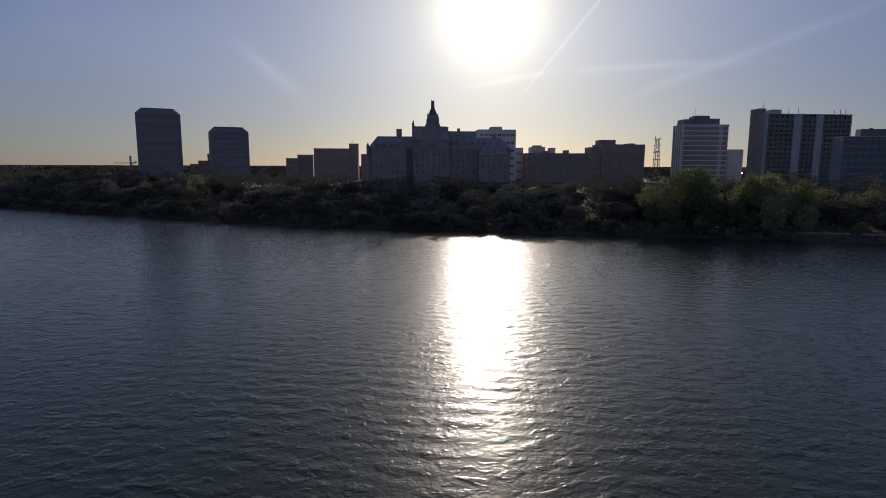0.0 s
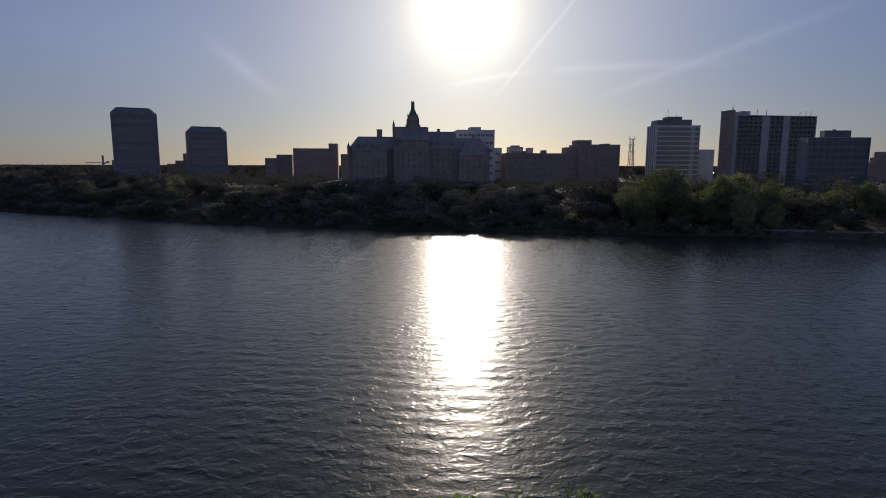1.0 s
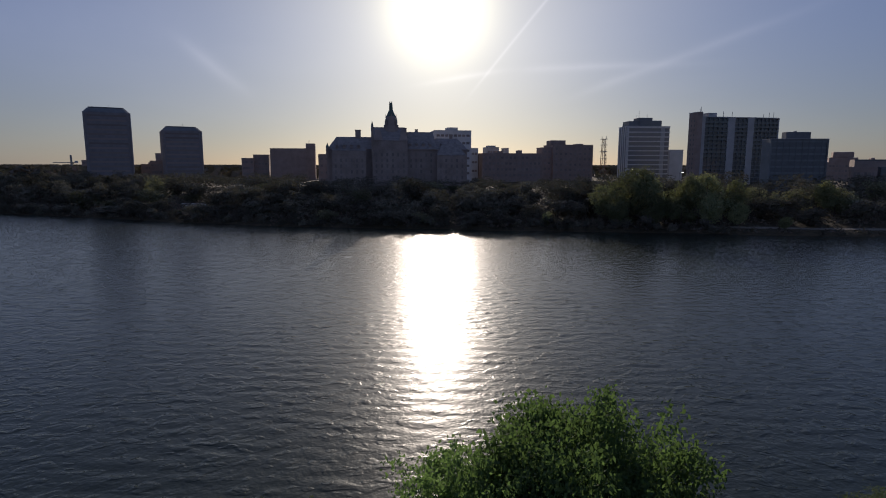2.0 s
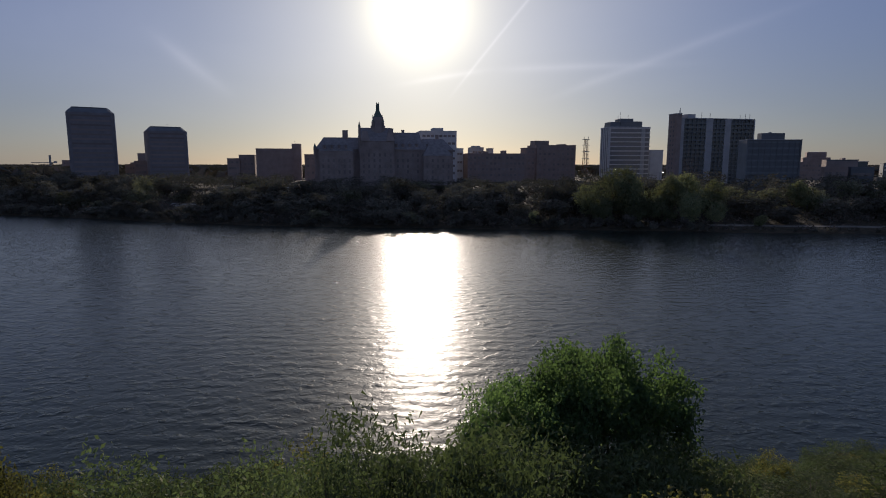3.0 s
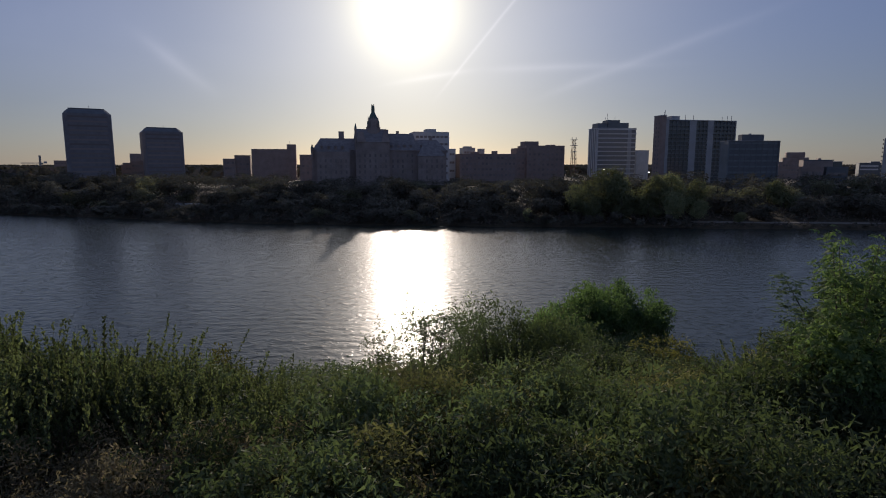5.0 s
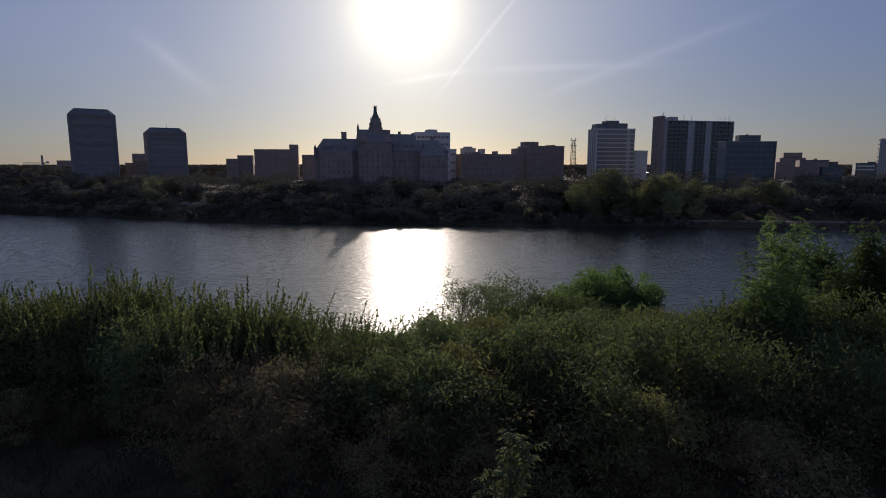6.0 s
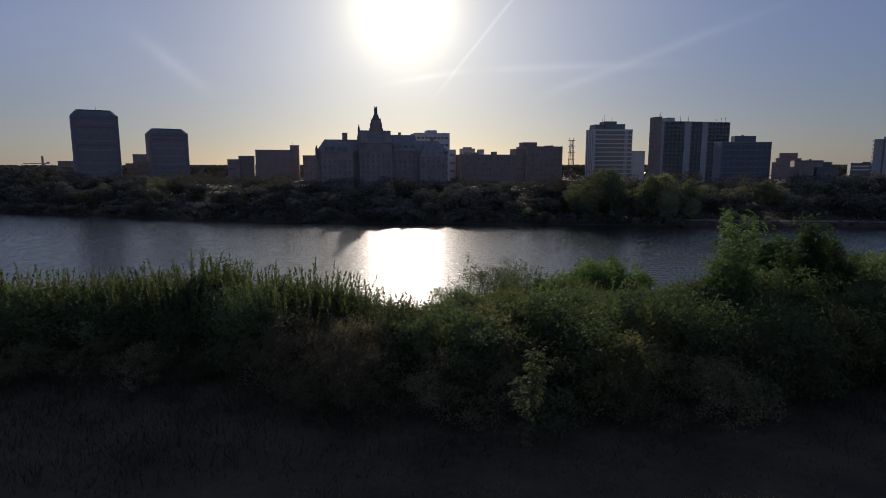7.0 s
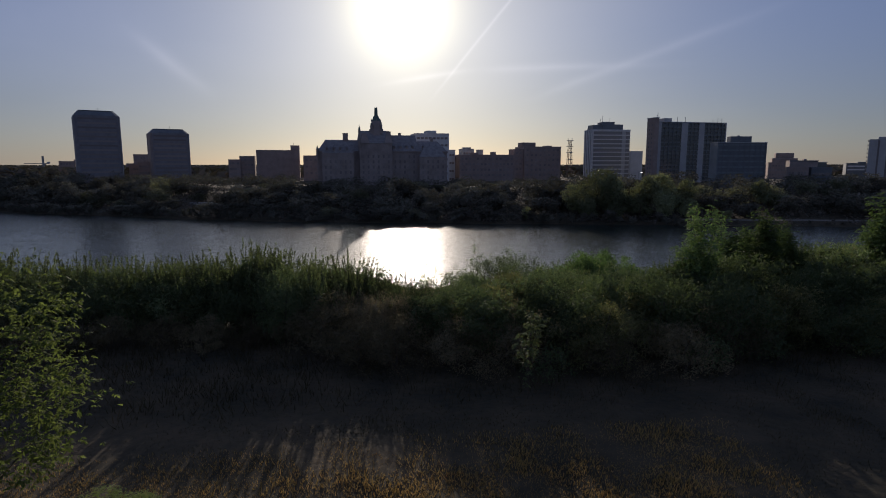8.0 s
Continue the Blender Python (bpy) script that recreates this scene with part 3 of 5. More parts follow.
hotel()
plain_block("office_block", 35.6, 384, 4, 25, 22, 45.3, PALE_CONCRETE, "pale concrete office block behind the hotel", 7, 8, (2.2, 1.5), caps=((-3, 4.2, 2.2),))
plain_block("annex", 52.5, 400, 4, 5.4, 12, 34.0, PALE_CONCRETE, "narrow pale block behind the hotel", 4, 2)
plain_block("annex", 69, 420, 4, 9.6, 12, 35.3, CONCRETE, "small grey office block with roof plant", 5, 4, caps=((-3, 3, 1.2),))
plain_block("annex", 79.6, 421, 4, 3.6, 8, 34.7, CONCRETE, "slim grey stair block above low roofs", 0, 1)
plain_block("long_block", 78, 390, 4, 43, 18, 30.2, BRICK_BROWN, "long low brick block beside the hotel", 5, 14, caps=((-10, -6, 1.6), (6, 8, 2.2)))
plain_block("office_block", 128, 412, 4, 31, 22, 37.0, BRICK_BROWN, "broad brown brick block with roof plant", 7, 8, caps=((-15.2, -4.0, 3.3), (6, 10, 0.9)))
plain_block("annex", 108.6, 412.5, 4, 7.6, 14, 35.0, BRICK_BROWN, "lower brick wing of a broad block", 6, 2)
plain_block("annex", 204.2, 405, 4, 10.6, 16, 33.5, PALE_CONCRETE, "plain pale annex beside an office block", 0, 1)


def banded_office():
    b = thing("banded_office", "dark glass office block with white horizontal bands", "office building", place(175.4, 390, 0), "")
    a, d, h = 15.2, 17, 49 - BASE
    part("wall", box(-a, a, 0.25, d, 0, h), OFFICE_GLASS, b)
    n = 12
    band = mesh_of(box(-a, a + 0.15, -0.15, 0.3, -0.4, 0.4), "spandrel")
    for i in range(n + 1):
        z = 1 + (h - 1.6) * i / n
        part("spandrel", band, PALE_CONCRETE, b).location = (0, 0, z)
    for y in steps(0, d, 5):
        part("pier", box(-a - 0.3, -a + 0.3, y - 0.8, y + 0.8, 0, h), PALE_CONCRETE, b)
    part("corner_bay", box(-a - 0.2, -a + 0.6, -0.2, 0.3, 0, h), PALE_CONCRETE, b)
    part("service_bay", box(a - 6.5, a - 3.6, -0.05, 0.3, 0, h), CONCRETE, b)
    part("roof", box(-a - 0.2, a + 0.2, -0.2, d + 0.2, h, h + 0.4), PALE_CONCRETE, b)
    part("plant_room", box(-6.5, 10, 2, d - 2, h + 0.4, h + 4.4, bevel=0.2), DARK_CLAD, b)
    part("plant_room", box(-6.3, 4, 4, d - 4, h + 4.4, h + 6.5, bevel=0.2), DARK_CLAD, b)
    part("screen_frame", prism([(-14, 2.5), (-6.5, 2.5), (-6.5, 14), (-14, 14)], h + 0.4, h + 4.0, 0.93), DARK_CLAD, b)
    for x, y, up in ((-4, 9, 5), (2, 9, 3), (-6, 8, 2.5)):
        part("mast", prism(octagon(0.1, x, y), h + 6.5, h + 6.5 + up), STEEL, b)


banded_office()


def slab_tower():
    b = thing("apartment_slab", "tall dark apartment slab with pale vertical piers", "apartment tower", place(204.2, 330, 6), "")
    a, d, h = 28.0, 12, 50.4 - BASE
    part("wall", box(-a + 3, a, 0.5, d, 0, h), DARK_CLAD, b)
    part("stair_core", box(-a, -a + 3.2, -0.6, 8, 0, 53.3 - BASE), BRICK_BROWN, b, "taller brown brick stair core")
    part("core_cap", box(-a - 0.15, -a + 3.35, -0.75, 8.1, 53.3 - BASE, 53.7 - BASE), CONCRETE, b)
    for x0, x1 in ((-a + 3.2, -a + 5.4), (-7.2, -2.3), (6.3, 10.7), (a - 0.6, a + 0.1)):
        part("pier", box(x0, x1, -0.4, 0.7, 0, h + 0.2), CONCRETE, b, "pale concrete pier")
    part("roof", box(-a + 3.4, a + 0.2, -0.2, d + 0.2, h + 0.2, h + 0.7), CONCRETE, b)
    floors = 16
    for x0, x1, bays in ((-a + 5.4, -7.2, 5), (-2.3, 6.3, 3), (10.7, a - 0.6, 6)):
        me = mesh_of(box(x0, x1, -0.4, 0.6, -0.14, 0.14), "balcony")
        rail = mesh_of(box(x0, x1, -0.4, -0.32, 0.16, 1.1), "balcony_rail")
        pane = mesh_of(box(x0 + 0.3, x1 - 0.3, 0.4, 0.6, 0.3, 2.2), "glazing")
        for i in range(floors):
            z = 1.0 + (h - 1.5) * i / floors
            s = part("balcony", me, SPANDREL, b)
            s.location = (0, 0, z)
            part("balcony_rail", rail, GLASS_BLUE, s)
            part("glazing", pane, GLASS_BLUE, s)
        for i in range(1, bays):
            x = x0 + (x1 - x0) * i / bays
            part("party_wall", box(x - 0.15, x + 0.15, -0.3, 0.5, 0, h), SPANDREL, b)
    side_windows(b, steps(1.0, 6.5, 2), steps(2, 50 - BASE, 14), 0.9, 1.3, -a, GLASS, -1)
    part("roof_house", box(-18.4, -12.6, 3, 10, h + 0.7, h + 3.2, bevel=0.15), CONCRETE, b)
    for x, y, up in ((-a + 4.4, 3, 6.0), (-a + 5.2, 3, 3.2), (-a + 3.8, 3, 4.6), (-8.4, 3, 3.6), (-2.4, 3, 3.4), (19.5, 3, 2.4), (23.4, 3, 3.2), (26.6, 3, 3.4)):
        part("mast", prism(octagon(0.14, x, y), h + 0.7, h + 0.7 + up), STEEL, b)


slab_tower()


def ribbon_office():
    b = thing("ribbon_office", "dark grey-green office block with ribbon windows and a roof house", "office building", place(189.6, 255, -6), "")
    a, d, h = 13.6, 8, 34.6 - BASE
    part("wall", box(-a, a, 0.1, d, 0, h), DARK_CLAD, b)
    band = mesh_of(box(-a + 0.5, a - 0.7, -0.05, 0.3, -0.45, 0.45), "spandrel")
    for i in range(9):
        part("spandrel", band, SPANDREL, b).location = (0, 0, 1 + (h - 2.0) * i / 8)
    post = mesh_of(box(-0.12, 0.12, -0.12, 0.2, 0, h - 0.6), "mullion")
    for i in range(1, 9):
        part("mullion", post, DARK_CLAD, b).location = (-a + 2 * a * i / 9, 0, 0)
    part("end_wall", box(-a - 0.15, -a + 0.5, -0.15, d + 0.05, 0, h), SPANDREL, b)
    part("edge_pier", box(a - 0.7, a + 0.1, -0.3, 0.4, 0, h), DARK_CLAD, b)
    part("roof", box(-a - 0.2, a + 0.15, -0.35, d + 0.1, h, h + 0.35), CONCRETE, b)
    part("roof_house", box(-5.6, 6.2, 2, 6, h + 0.35, h + 3.6, bevel=0.12), DARK_CLAD, b)
    part("vent", box(-0.6, 0.4, 4, 5, h + 3.6, h + 4.2), STEEL, b)


ribbon_office()
stepped = plain_block("stepped_block", 331.5, 400, -30, 22, 12, 24.5, BRICK_BROWN, "reddish brick apartment block with stepped top", 4, 10, (1.3, 1.4))
part("upper_storey", box(-8.2, 10.2, 1, 11, 24.0 - BASE, 28.0 - BASE, bevel=0.4), BRICK_BROWN, stepped)
part("upper_storey", box(-5.8, 7.4, 1.5, 10.5, 28.0 - BASE, 32.2 - BASE, bevel=0.4), BRICK_BROWN, stepped)
terrace = plain_block("terrace_block", 233.6, 262, -25, 13.8, 8, 25.1, STONE, "low terrace block with a buff stone top storey", 3, 5, (1.5, 1.5), caps=((0.5, 2.0, 0.9),))
part("top_storey", box(-7.05, 7.05, -0.25, 8.1, 25.1 - BASE - 3.6, 25.1 - BASE - 0.55), STONE, terrace, "buff stone top storey")
part("roof_edge", box(-7.2, 7.3, -0.5, 0.0, 25.1 - BASE - 0.5, 25.1 - BASE + 0.1), DARK_CLAD, terrace)
part("glazed_wing", box(7.1, 11.6, 0.3, 7.5, 0, 24.0 - BASE), GLASS_BLUE, terrace, "tinted glass wing")
part("wing_roof", box(7.35, 11.9, 0.0, 7.8, 24.0 - BASE, 24.3 - BASE), CONCRETE, terrace)
plain_block("terrace_block", 226.0, 257.0, -25, 10.6, 4, 21.5, BRICK_BROWN, "low red brick wing with tall paired windows", 2, 6, (1.2, 2.6))
plain_block("terrace_block", 237.2, 252.5, -25, 10, 4, 21.5, DARK_CLAD, "low dark-clad wing with a flat roof", 2, 3, (2.6, 1.5))
striped = plain_block("banded_block", 399.5, 399, -30, 15, 10, 23.9, DARK_CLAD, "low dark office block with two pale bands", 0, 1, caps=((1, 7, 1.0),))
for z in (18.4, 21.2):
    part("band", box(-6.6, 5.6, -0.2, 0.2, z - BASE - 0.6, z - BASE + 0.6), PALE_CONCRETE, striped)


def balcony_tower():
    a, d, h = 17, 14, 40.6 - BASE
    c, n = math.cos(radians(-55)), math.sin(radians(-55))
    b = thing("balcony_tower", "pale apartment tower with stacked balconies on its edge", "apartment tower", place(345.2 + a * c, 334 + a * n, -55), "")
    part("wall", box(-a, a, 0, d, 0, h), CONCRETE, b)
    part("parapet", box(-a + 5.2, a, 0.2, d - 0.5, h, h + 1.6), CONCRETE, b)
    part("vent", box(-a + 9, -a + 10.5, 3, 5, h + 1.6, h + 2.5), STEEL, b)
    bal = mesh_of(box(-0.95, 0.1, 0.4, 3.6, -0.1, 0.12), "balcony")
    rail = mesh_of(box(-0.95, -0.85, 0.4, 3.6, 0.12, 0.95), "balcony_rail")
    for i in range(11):
        s = part("balcony", bal, DARK_CLAD, b)
        s.location = (-a, 0, 2 + (h - 3.5) * i / 10)
        part("balcony_rail", rail, DARK_CLAD, s)
    for x in (-a + 5.2, -a + 10.5, -a + 16, -a + 22, -a + 28):
        part("recess", box(x, x + 1.1, -0.1, 0.2, 0, h - 0.5), GLASS, b, "dark recessed window strip")


balcony_tower()


def lattice_mast():
    b = thing("radio_mast", "slim red and white steel lattice radio mast", "radio mast", place(206, 560, 0), "")
    h = 47.5 - BASE
    for sx in (-1, 1):
        for sy in (-1, 1):
            bm = bmesh.new()
            lo = [bm.verts.new((sx * 2.6 + dx, sy * 2.6 + dy, 0)) for dx, dy in ((-0.3, -0.3), (0.3, -0.3), (0.3, 0.3), (-0.3, 0.3))]
            hi = [bm.verts.new((sx * 1.3 + dx, sy * 1.3 + dy, h)) for dx, dy in ((-0.2, -0.2), (0.2, -0.2), (0.2, 0.2), (-0.2, 0.2))]
            for i in range(4):
                bm.faces.new((lo[i], lo[(i + 1) % 4], hi[(i + 1) % 4], hi[i]))
            bm.faces.new(hi)
            part("leg", bm, RED_STEEL, b)
    for i in range(10):
        z, z2 = h * i / 10, h * (i + 1) / 10
        r, r2 = 2.6 - 1.3 * i / 10, 2.6 - 1.3 * (i + 1) / 10
        part("ring", box(-r - 0.2, r + 0.2, -r - 0.2, -r + 0.2, z2 - 0.2, z2 + 0.2), STEEL, b)
        for s in (-1, 1):
            bm = bmesh.new()
            p = [bm.verts.new(v) for v in ((-s * r - 0.15, -r, z), (-s * r + 0.15, -r, z), (s * r2 + 0.15, -r2, z2), (s * r2 - 0.15, -r2, z2))]
            f = bm.faces.new(p)
            bmesh.ops.solidify(bm, geom=[f], thickness=0.25)
            part("brace", bm, STEEL, b)
    for z in (h * 0.5, h * 0.68, h * 0.85, h):
        part("platform", box(-2.9, 2.9, -2.9, 2.9, z, z + 0.5), STEEL, b)
    for x in (-2.2, 2.2):
        part("antenna", box(x - 0.2, x + 0.2, -0.2, 0.2, h, h + 3), STEEL, b)


lattice_mast()


def tower_crane():
    b = thing("tower_crane", "distant tower crane with a long jib", "crane", pose(-431, 800, BASE, 0, 0, -10), "")
    part("tower", box(-0.9, 0.9, -0.9, 0.9, 0, 34 - BASE), STEEL, b)
    part("jib", box(-26, 8, -0.5, 0.5, 23.6 - BASE, 24.6 - BASE), STEEL, b)
    part("cab", box(-0.5, 2.8, -1.4, 1.4, 22.4 - BASE, 24.4 - BASE, bevel=0.2), STEEL, b)
    part("counterweight", box(5.5, 8.5, -1, 1, 23.6 - BASE, 26.2 - BASE), CONCRETE, b)


tower_crane()


def street_lamp(x, y, top):
    g = land(x, y)
    b = thing("street_lamp", "tall lit street lamp above the far bank trees", "street lamp", pose(x, y, g), "street lamps")
    h = top - g
    part("pole", prism(octagon(0.11), 0, h, 0.6), STEEL, b)
    part("arm", box(-0.06, 1.4, -0.06, 0.06, h - 0.1, h + 0.05), STEEL, b)
    head = part("lamp_head", box(0.9, 1.8, -0.2, 0.2, h - 0.15, h + 0.12, bevel=0.05), STEEL, b)
    part("lens", box(1.0, 1.7, -0.26, -0.02, h - 0.28, h - 0.16, bevel=0.03), LAMP, head, "glowing warm lens")


street_lamp(95.8, 230, 20.6)
street_lamp(117.6, 230, 19.3)


def parked_car(x, y, turn, paint, label):
    b = thing("parked_car", label, "car", pose(x, y, land(x, y) + 0.02, 0, 0, turn), "parked cars")
    bm = bmesh.new()
    add_box(bm, -2.2, 2.2, -0.88, 0.88, 0.28, 0.82, bevel=0.12)
    part("body", bm, paint, b)
    part("cabin", prism([(-1.5, -0.78), (1.1, -0.78), (1.1, 0.78), (-1.5, 0.78)], 0.82, 1.42, 0.76), GLASS, b, "dark glazed cabin")
    part("roof", prism([(-1.12, -0.6), (0.74, -0.6), (0.74, 0.6), (-1.12, 0.6)], 1.42, 1.47, 0.92), paint, b)
    tyre = bmesh.new()
    bmesh.ops.create_cone(tyre, cap_ends=True, segments=14, radius1=0.33, radius2=0.33, depth=0.22, matrix=Matrix.Rotation(radians(90), 4, "X"))
    tm = mesh_of(tyre, "wheel")
    rim = bmesh.new()
    bmesh.ops.create_cone(rim, cap_ends=True, segments=12, radius1=0.19, radius2=0.19, depth=0.24, matrix=Matrix.Rotation(radians(90), 4, "X"))
    rm = mesh_of(rim, "rim")
    for wx in (-1.35, 1.35):
        for wy in (-0.8, 0.8):
            w = part("wheel", tm, RUBBER, b)
            w.location = (wx, wy, 0.31)
            part("rim", rm, STEEL, w)
    for wy in (-0.6, 0.6):
        part("headlight", box(2.16, 2.24, wy - 0.18, wy + 0.18, 0.55, 0.7), PALE_CONCRETE, b)


parked_car(-51.0, 282.5, 15, WHITE_PAINT, "white parked car between the far trees")
parked_car(-47.2, 286.0, 95, GREY_PAINT, "grey parked car between the far trees")
parked_car(-49.5, 291.0, 20, WHITE_PAINT, "white parked car between the far trees")


def ribbon(name, label, xs, u, half, lift, mat):
    """A strip of path that follows the far shore at u metres behind the water."""
    bm = bmesh.new()
    rows = []
    for x in xs:
        y = shore(x) + u
        rows.append([bm.verts.new((x, y + d, land(x, y + d) + h)) for d, h in ((-half, -0.3), (-half, lift), (half, lift), (half, -0.3))])
    for a, b in zip(rows, rows[1:]):
        for i in range(3):
            bm.faces.new((a[i], b[i], b[i + 1], a[i + 1]))
    tagged(part(name, bm, mat, None), label, "path", kind="structure")


ribbon("path", "pale gravel riverside path along the far shore", [108 + 3 * i for i in range(50)], 9.0, 1.4, 0.1, PATHWAY)
lw = thing("low_wall", "low pale stone wall on the far bank", "wall", pose(-92, 250, land(-92, 250), 0, 0, -20), "")
part("stonework", box(-6, 6, -0.3, 0.3, -0.4, 0.9, bevel=0.05), PALE_CONCRETE, lw)
part("coping", box(-6.1, 6.1, -0.38, 0.38, 0.9, 1.02), PALE_CONCRETE, lw)
for bx, by, bw, bt in ((-259.5, 660, 15.5, 34.3), (-272, 662, 9, 24.2), (-333, 650, 15, 26.6), (-329.5, 668, 8, 28.4)):
    plain_block("far_block", bx, by, 22, bw, 12, bt, BRICK_BROWN, "distant brown block beyond the towers", 4, 5, group="distant blocks")

# ---- trees and bushes ----


def leaf_cloud(rng, clumps, per, leaf, spread_r, droop=0.0, long=1.6, core=None, pointed=False):
    """Vertices and faces of many small leaves, each lozenge-shaped or, if pointed, a triangle, round clump middles. core: the crown's middle, from which the leaves face outwards."""
    n = len(clumps) * per
    mid = np.repeat(np.asarray(clumps, float), per, axis=0)
    off = rng.normal(size=(n, 3)) * spread_r
    off[:, 2] *= 0.7
    c = mid + off
    if core is None:
        way = rng.normal(size=(n, 3))
        way[:, 2] -= droop
        up = rng.normal(size=(n, 3))
    else:
        face = c - np.asarray(core)
        face /= np.linalg.norm(face, axis=1)[:, None] + 1e-9
        face = face * 0.6 + rng.normal(size=(n, 3)) * 0.7
        way = np.cross(face, rng.normal(size=(n, 3)))
        up = face
    way /= np.linalg.norm(way, axis=1)[:, None] + 1e-9
    side = np.cross(way, up)
    side /= np.linalg.norm(side, axis=1)[:, None] + 1e-9
    s = leaf * rng.uniform(0.6, 1.3, size=(n, 1))
    a, b = way * s * long * 0.5, side * s * 0.5
    if pointed:
        v = np.stack([c - a + b * 0.8, c + a, c - a - b * 0.8], axis=1).reshape(-1, 3)
        return v, np.arange(n * 3).reshape(-1, 3)
    v = np.stack([c - a, c + b, c + a, c - b], axis=1).reshape(-1, 3)
    f = np.arange(n * 4).reshape(-1, 4)
    return v, f


def mesh_from(name, v, f, mat):
    me = bpy.data.meshes.new(name)
    me.from_pydata(v.tolist(), [], f.tolist())
    me.materials.append(mat)
    return me


def limb(bm, p, q, r0, r1, seg=6, grown=True):
    """A tapered branch from p to q; grown: rooted in the nearest point of what bm already holds."""
    p, q = Vector(p), Vector(q)
    z = (q - p).normalized()
    x = z.orthogonal().normalized()
    y = z.cross(x)
    root = min(bm.verts, key=lambda v: (v.co - p).length_squared) if grown and len(bm.verts) else None
    rings = []
    for c, r in ((p, r0), (q, r1)):
        rings.append([bm.verts.new(c + (x * math.cos(2 * math.pi * i / seg) + y * math.sin(2 * math.pi * i / seg)) * r) for i in range(seg)])
    if root:
        bm.verts.remove(rings[0][0])
        rings[0][0] = root
    for i in range(seg):
        bm.faces.new((rings[0][i], rings[0][(i + 1) % seg], rings[1][(i + 1) % seg], rings[1][i]))
    bm.faces.new(rings[1])


def stem(bm, path, r0, r1, seg=7):
    """One tapered trunk along a bent line."""
    rows = []
    for k, c in enumerate(path):
        r = r0 + (r1 - r0) * k / (len(path) - 1)
        rows.append([bm.verts.new((c[0] + r * math.cos(6.2832 * i / seg), c[1] + r * math.sin(6.2832 * i / seg), c[2])) for i in range(seg)])
    for a, b in zip(rows, rows[1:]):
        for i in range(seg):
            bm.faces.new((a[i], a[(i + 1) % seg], b[(i + 1) % seg], b[i]))
    bm.faces.new(rows[-1])


def crown_points(rng, n, rx, rz, lift, lumps=5):
    """Clump middles of an uneven crown built from several rounded lobes."""
    lobes = [(rng.normal(size=3) * (rx * 0.45, rx * 0.45, rz * 0.4), rng.uniform(0.45, 0.75)) for _ in range(lumps)]
    out = []
    while len(out) < n:
        c, s = lobes[rng.integers(lumps)]
        d = rng.normal(size=3)
        d /= np.linalg.norm(d)
        r = rng.uniform(0.55, 1.0) ** 0.5
        p = c + d * r * s * np.array((rx, rx, rz))
        if p[2] > -rz * 0.95:
            out.append(p + (0, 0, lift))
    return np.array(out)


def tree_proto(seed, height, rx, leaf, mat, clumps=130, per=9, name="tree", label="", droop=0.0, low=0.2, group="far bank trees", spread_k=0.16, faced=False, lobes=0):
    rng = np.random.default_rng(seed)
    t = thing(name, label, "tree", Matrix(), group)
    rz = height * (1 - low) / 2
    lift = height * low + rz
    pts = crown_points(rng, clumps, rx, rz * 0.9, lift, lobes or int(rng.integers(4, 8)))
    pts[:, 2] = np.minimum(pts[:, 2], height - leaf * 0.3)
    bm = bmesh.new()
    r = height * 0.022
    stem(bm, [(0, 0, -0.4)] + [(0.1, 0, height * k) for k in (0.2, 0.3, 0.4, 0.5, 0.6)] + [(0.2, 0.1, height * 0.8)], r, r * 0.25)
    for i in range(7):
        p = pts[rng.integers(len(pts))]
        z0 = height * float(rng.choice((0.2, 0.3, 0.4, 0.5, 0.6)))
        limb(bm, (0.1, 0, z0), p * (0.85, 0.85, 0.95), r * 0.4, r * 0.1, 5)
    part("trunk", bm, BARK, t)
    v, f = leaf_cloud(rng, pts, per, leaf, rx * spread_k, droop, core=(0, 0, lift) if faced else None, pointed=faced)
    part("crown", mesh_from("crown", v, f, mat), mat, t)
    return t


def put(proto, x, y, turn, s=1.0, sz=None, sink=0.0):
    """A copy of a plant on the ground at x, y."""
    c = copy_thing(proto, pose(x, y, land(x, y) - sink, 0, 0, turn))
    c.scale = (s, s, sz or s)
    return c


def drop_proto(t):
    for o in (*t.children_recursive, t):
        bpy.data.objects.remove(o)


R = random.Random(11)
FAR = [tree_proto(20 + i, 12, 4.2 + 0.4 * (i % 3), 0.62, FAR_LEAF, 135, 11, label="dark leafy tree on the far river bank", low=0.06, faced=True, spread_k=0.13) for i in range(6)]
WILLOWS = [tree_proto(40 + i, 12, 5.6, 0.42, WILLOW_LEAF, 230, 20, name="willow", label="rounded pale green willow on the far river bank", low=0.04, faced=True, spread_k=0.13) for i in range(3)]
PALE = [tree_proto(45 + i, 12, 5.0, 0.5, PALE_LEAF, 150, 13, label="rounded olive-green tree on the far river bank", low=0.04, faced=True, spread_k=0.12) for i in range(3)]
SHRUBS = [tree_proto(50 + i, 4, 2.4, 0.5, FAR_LEAF, 45, 8, name="shrub", label="dark shrub at the far water's edge", low=0.02, group="far bank shrubs", faced=True, spread_k=0.13) for i in range(3)]


def top_at(x, u):
    """How high the far crowns reach: lower before the hotel, higher at the willows."""
    return float(np.interp(x, (-330, -120, -60, -20, 30, 70, 100, 330), (17.5, 18.0, 17.0, 15.8, 16.0, 16.8, 18.0, 18.5)))


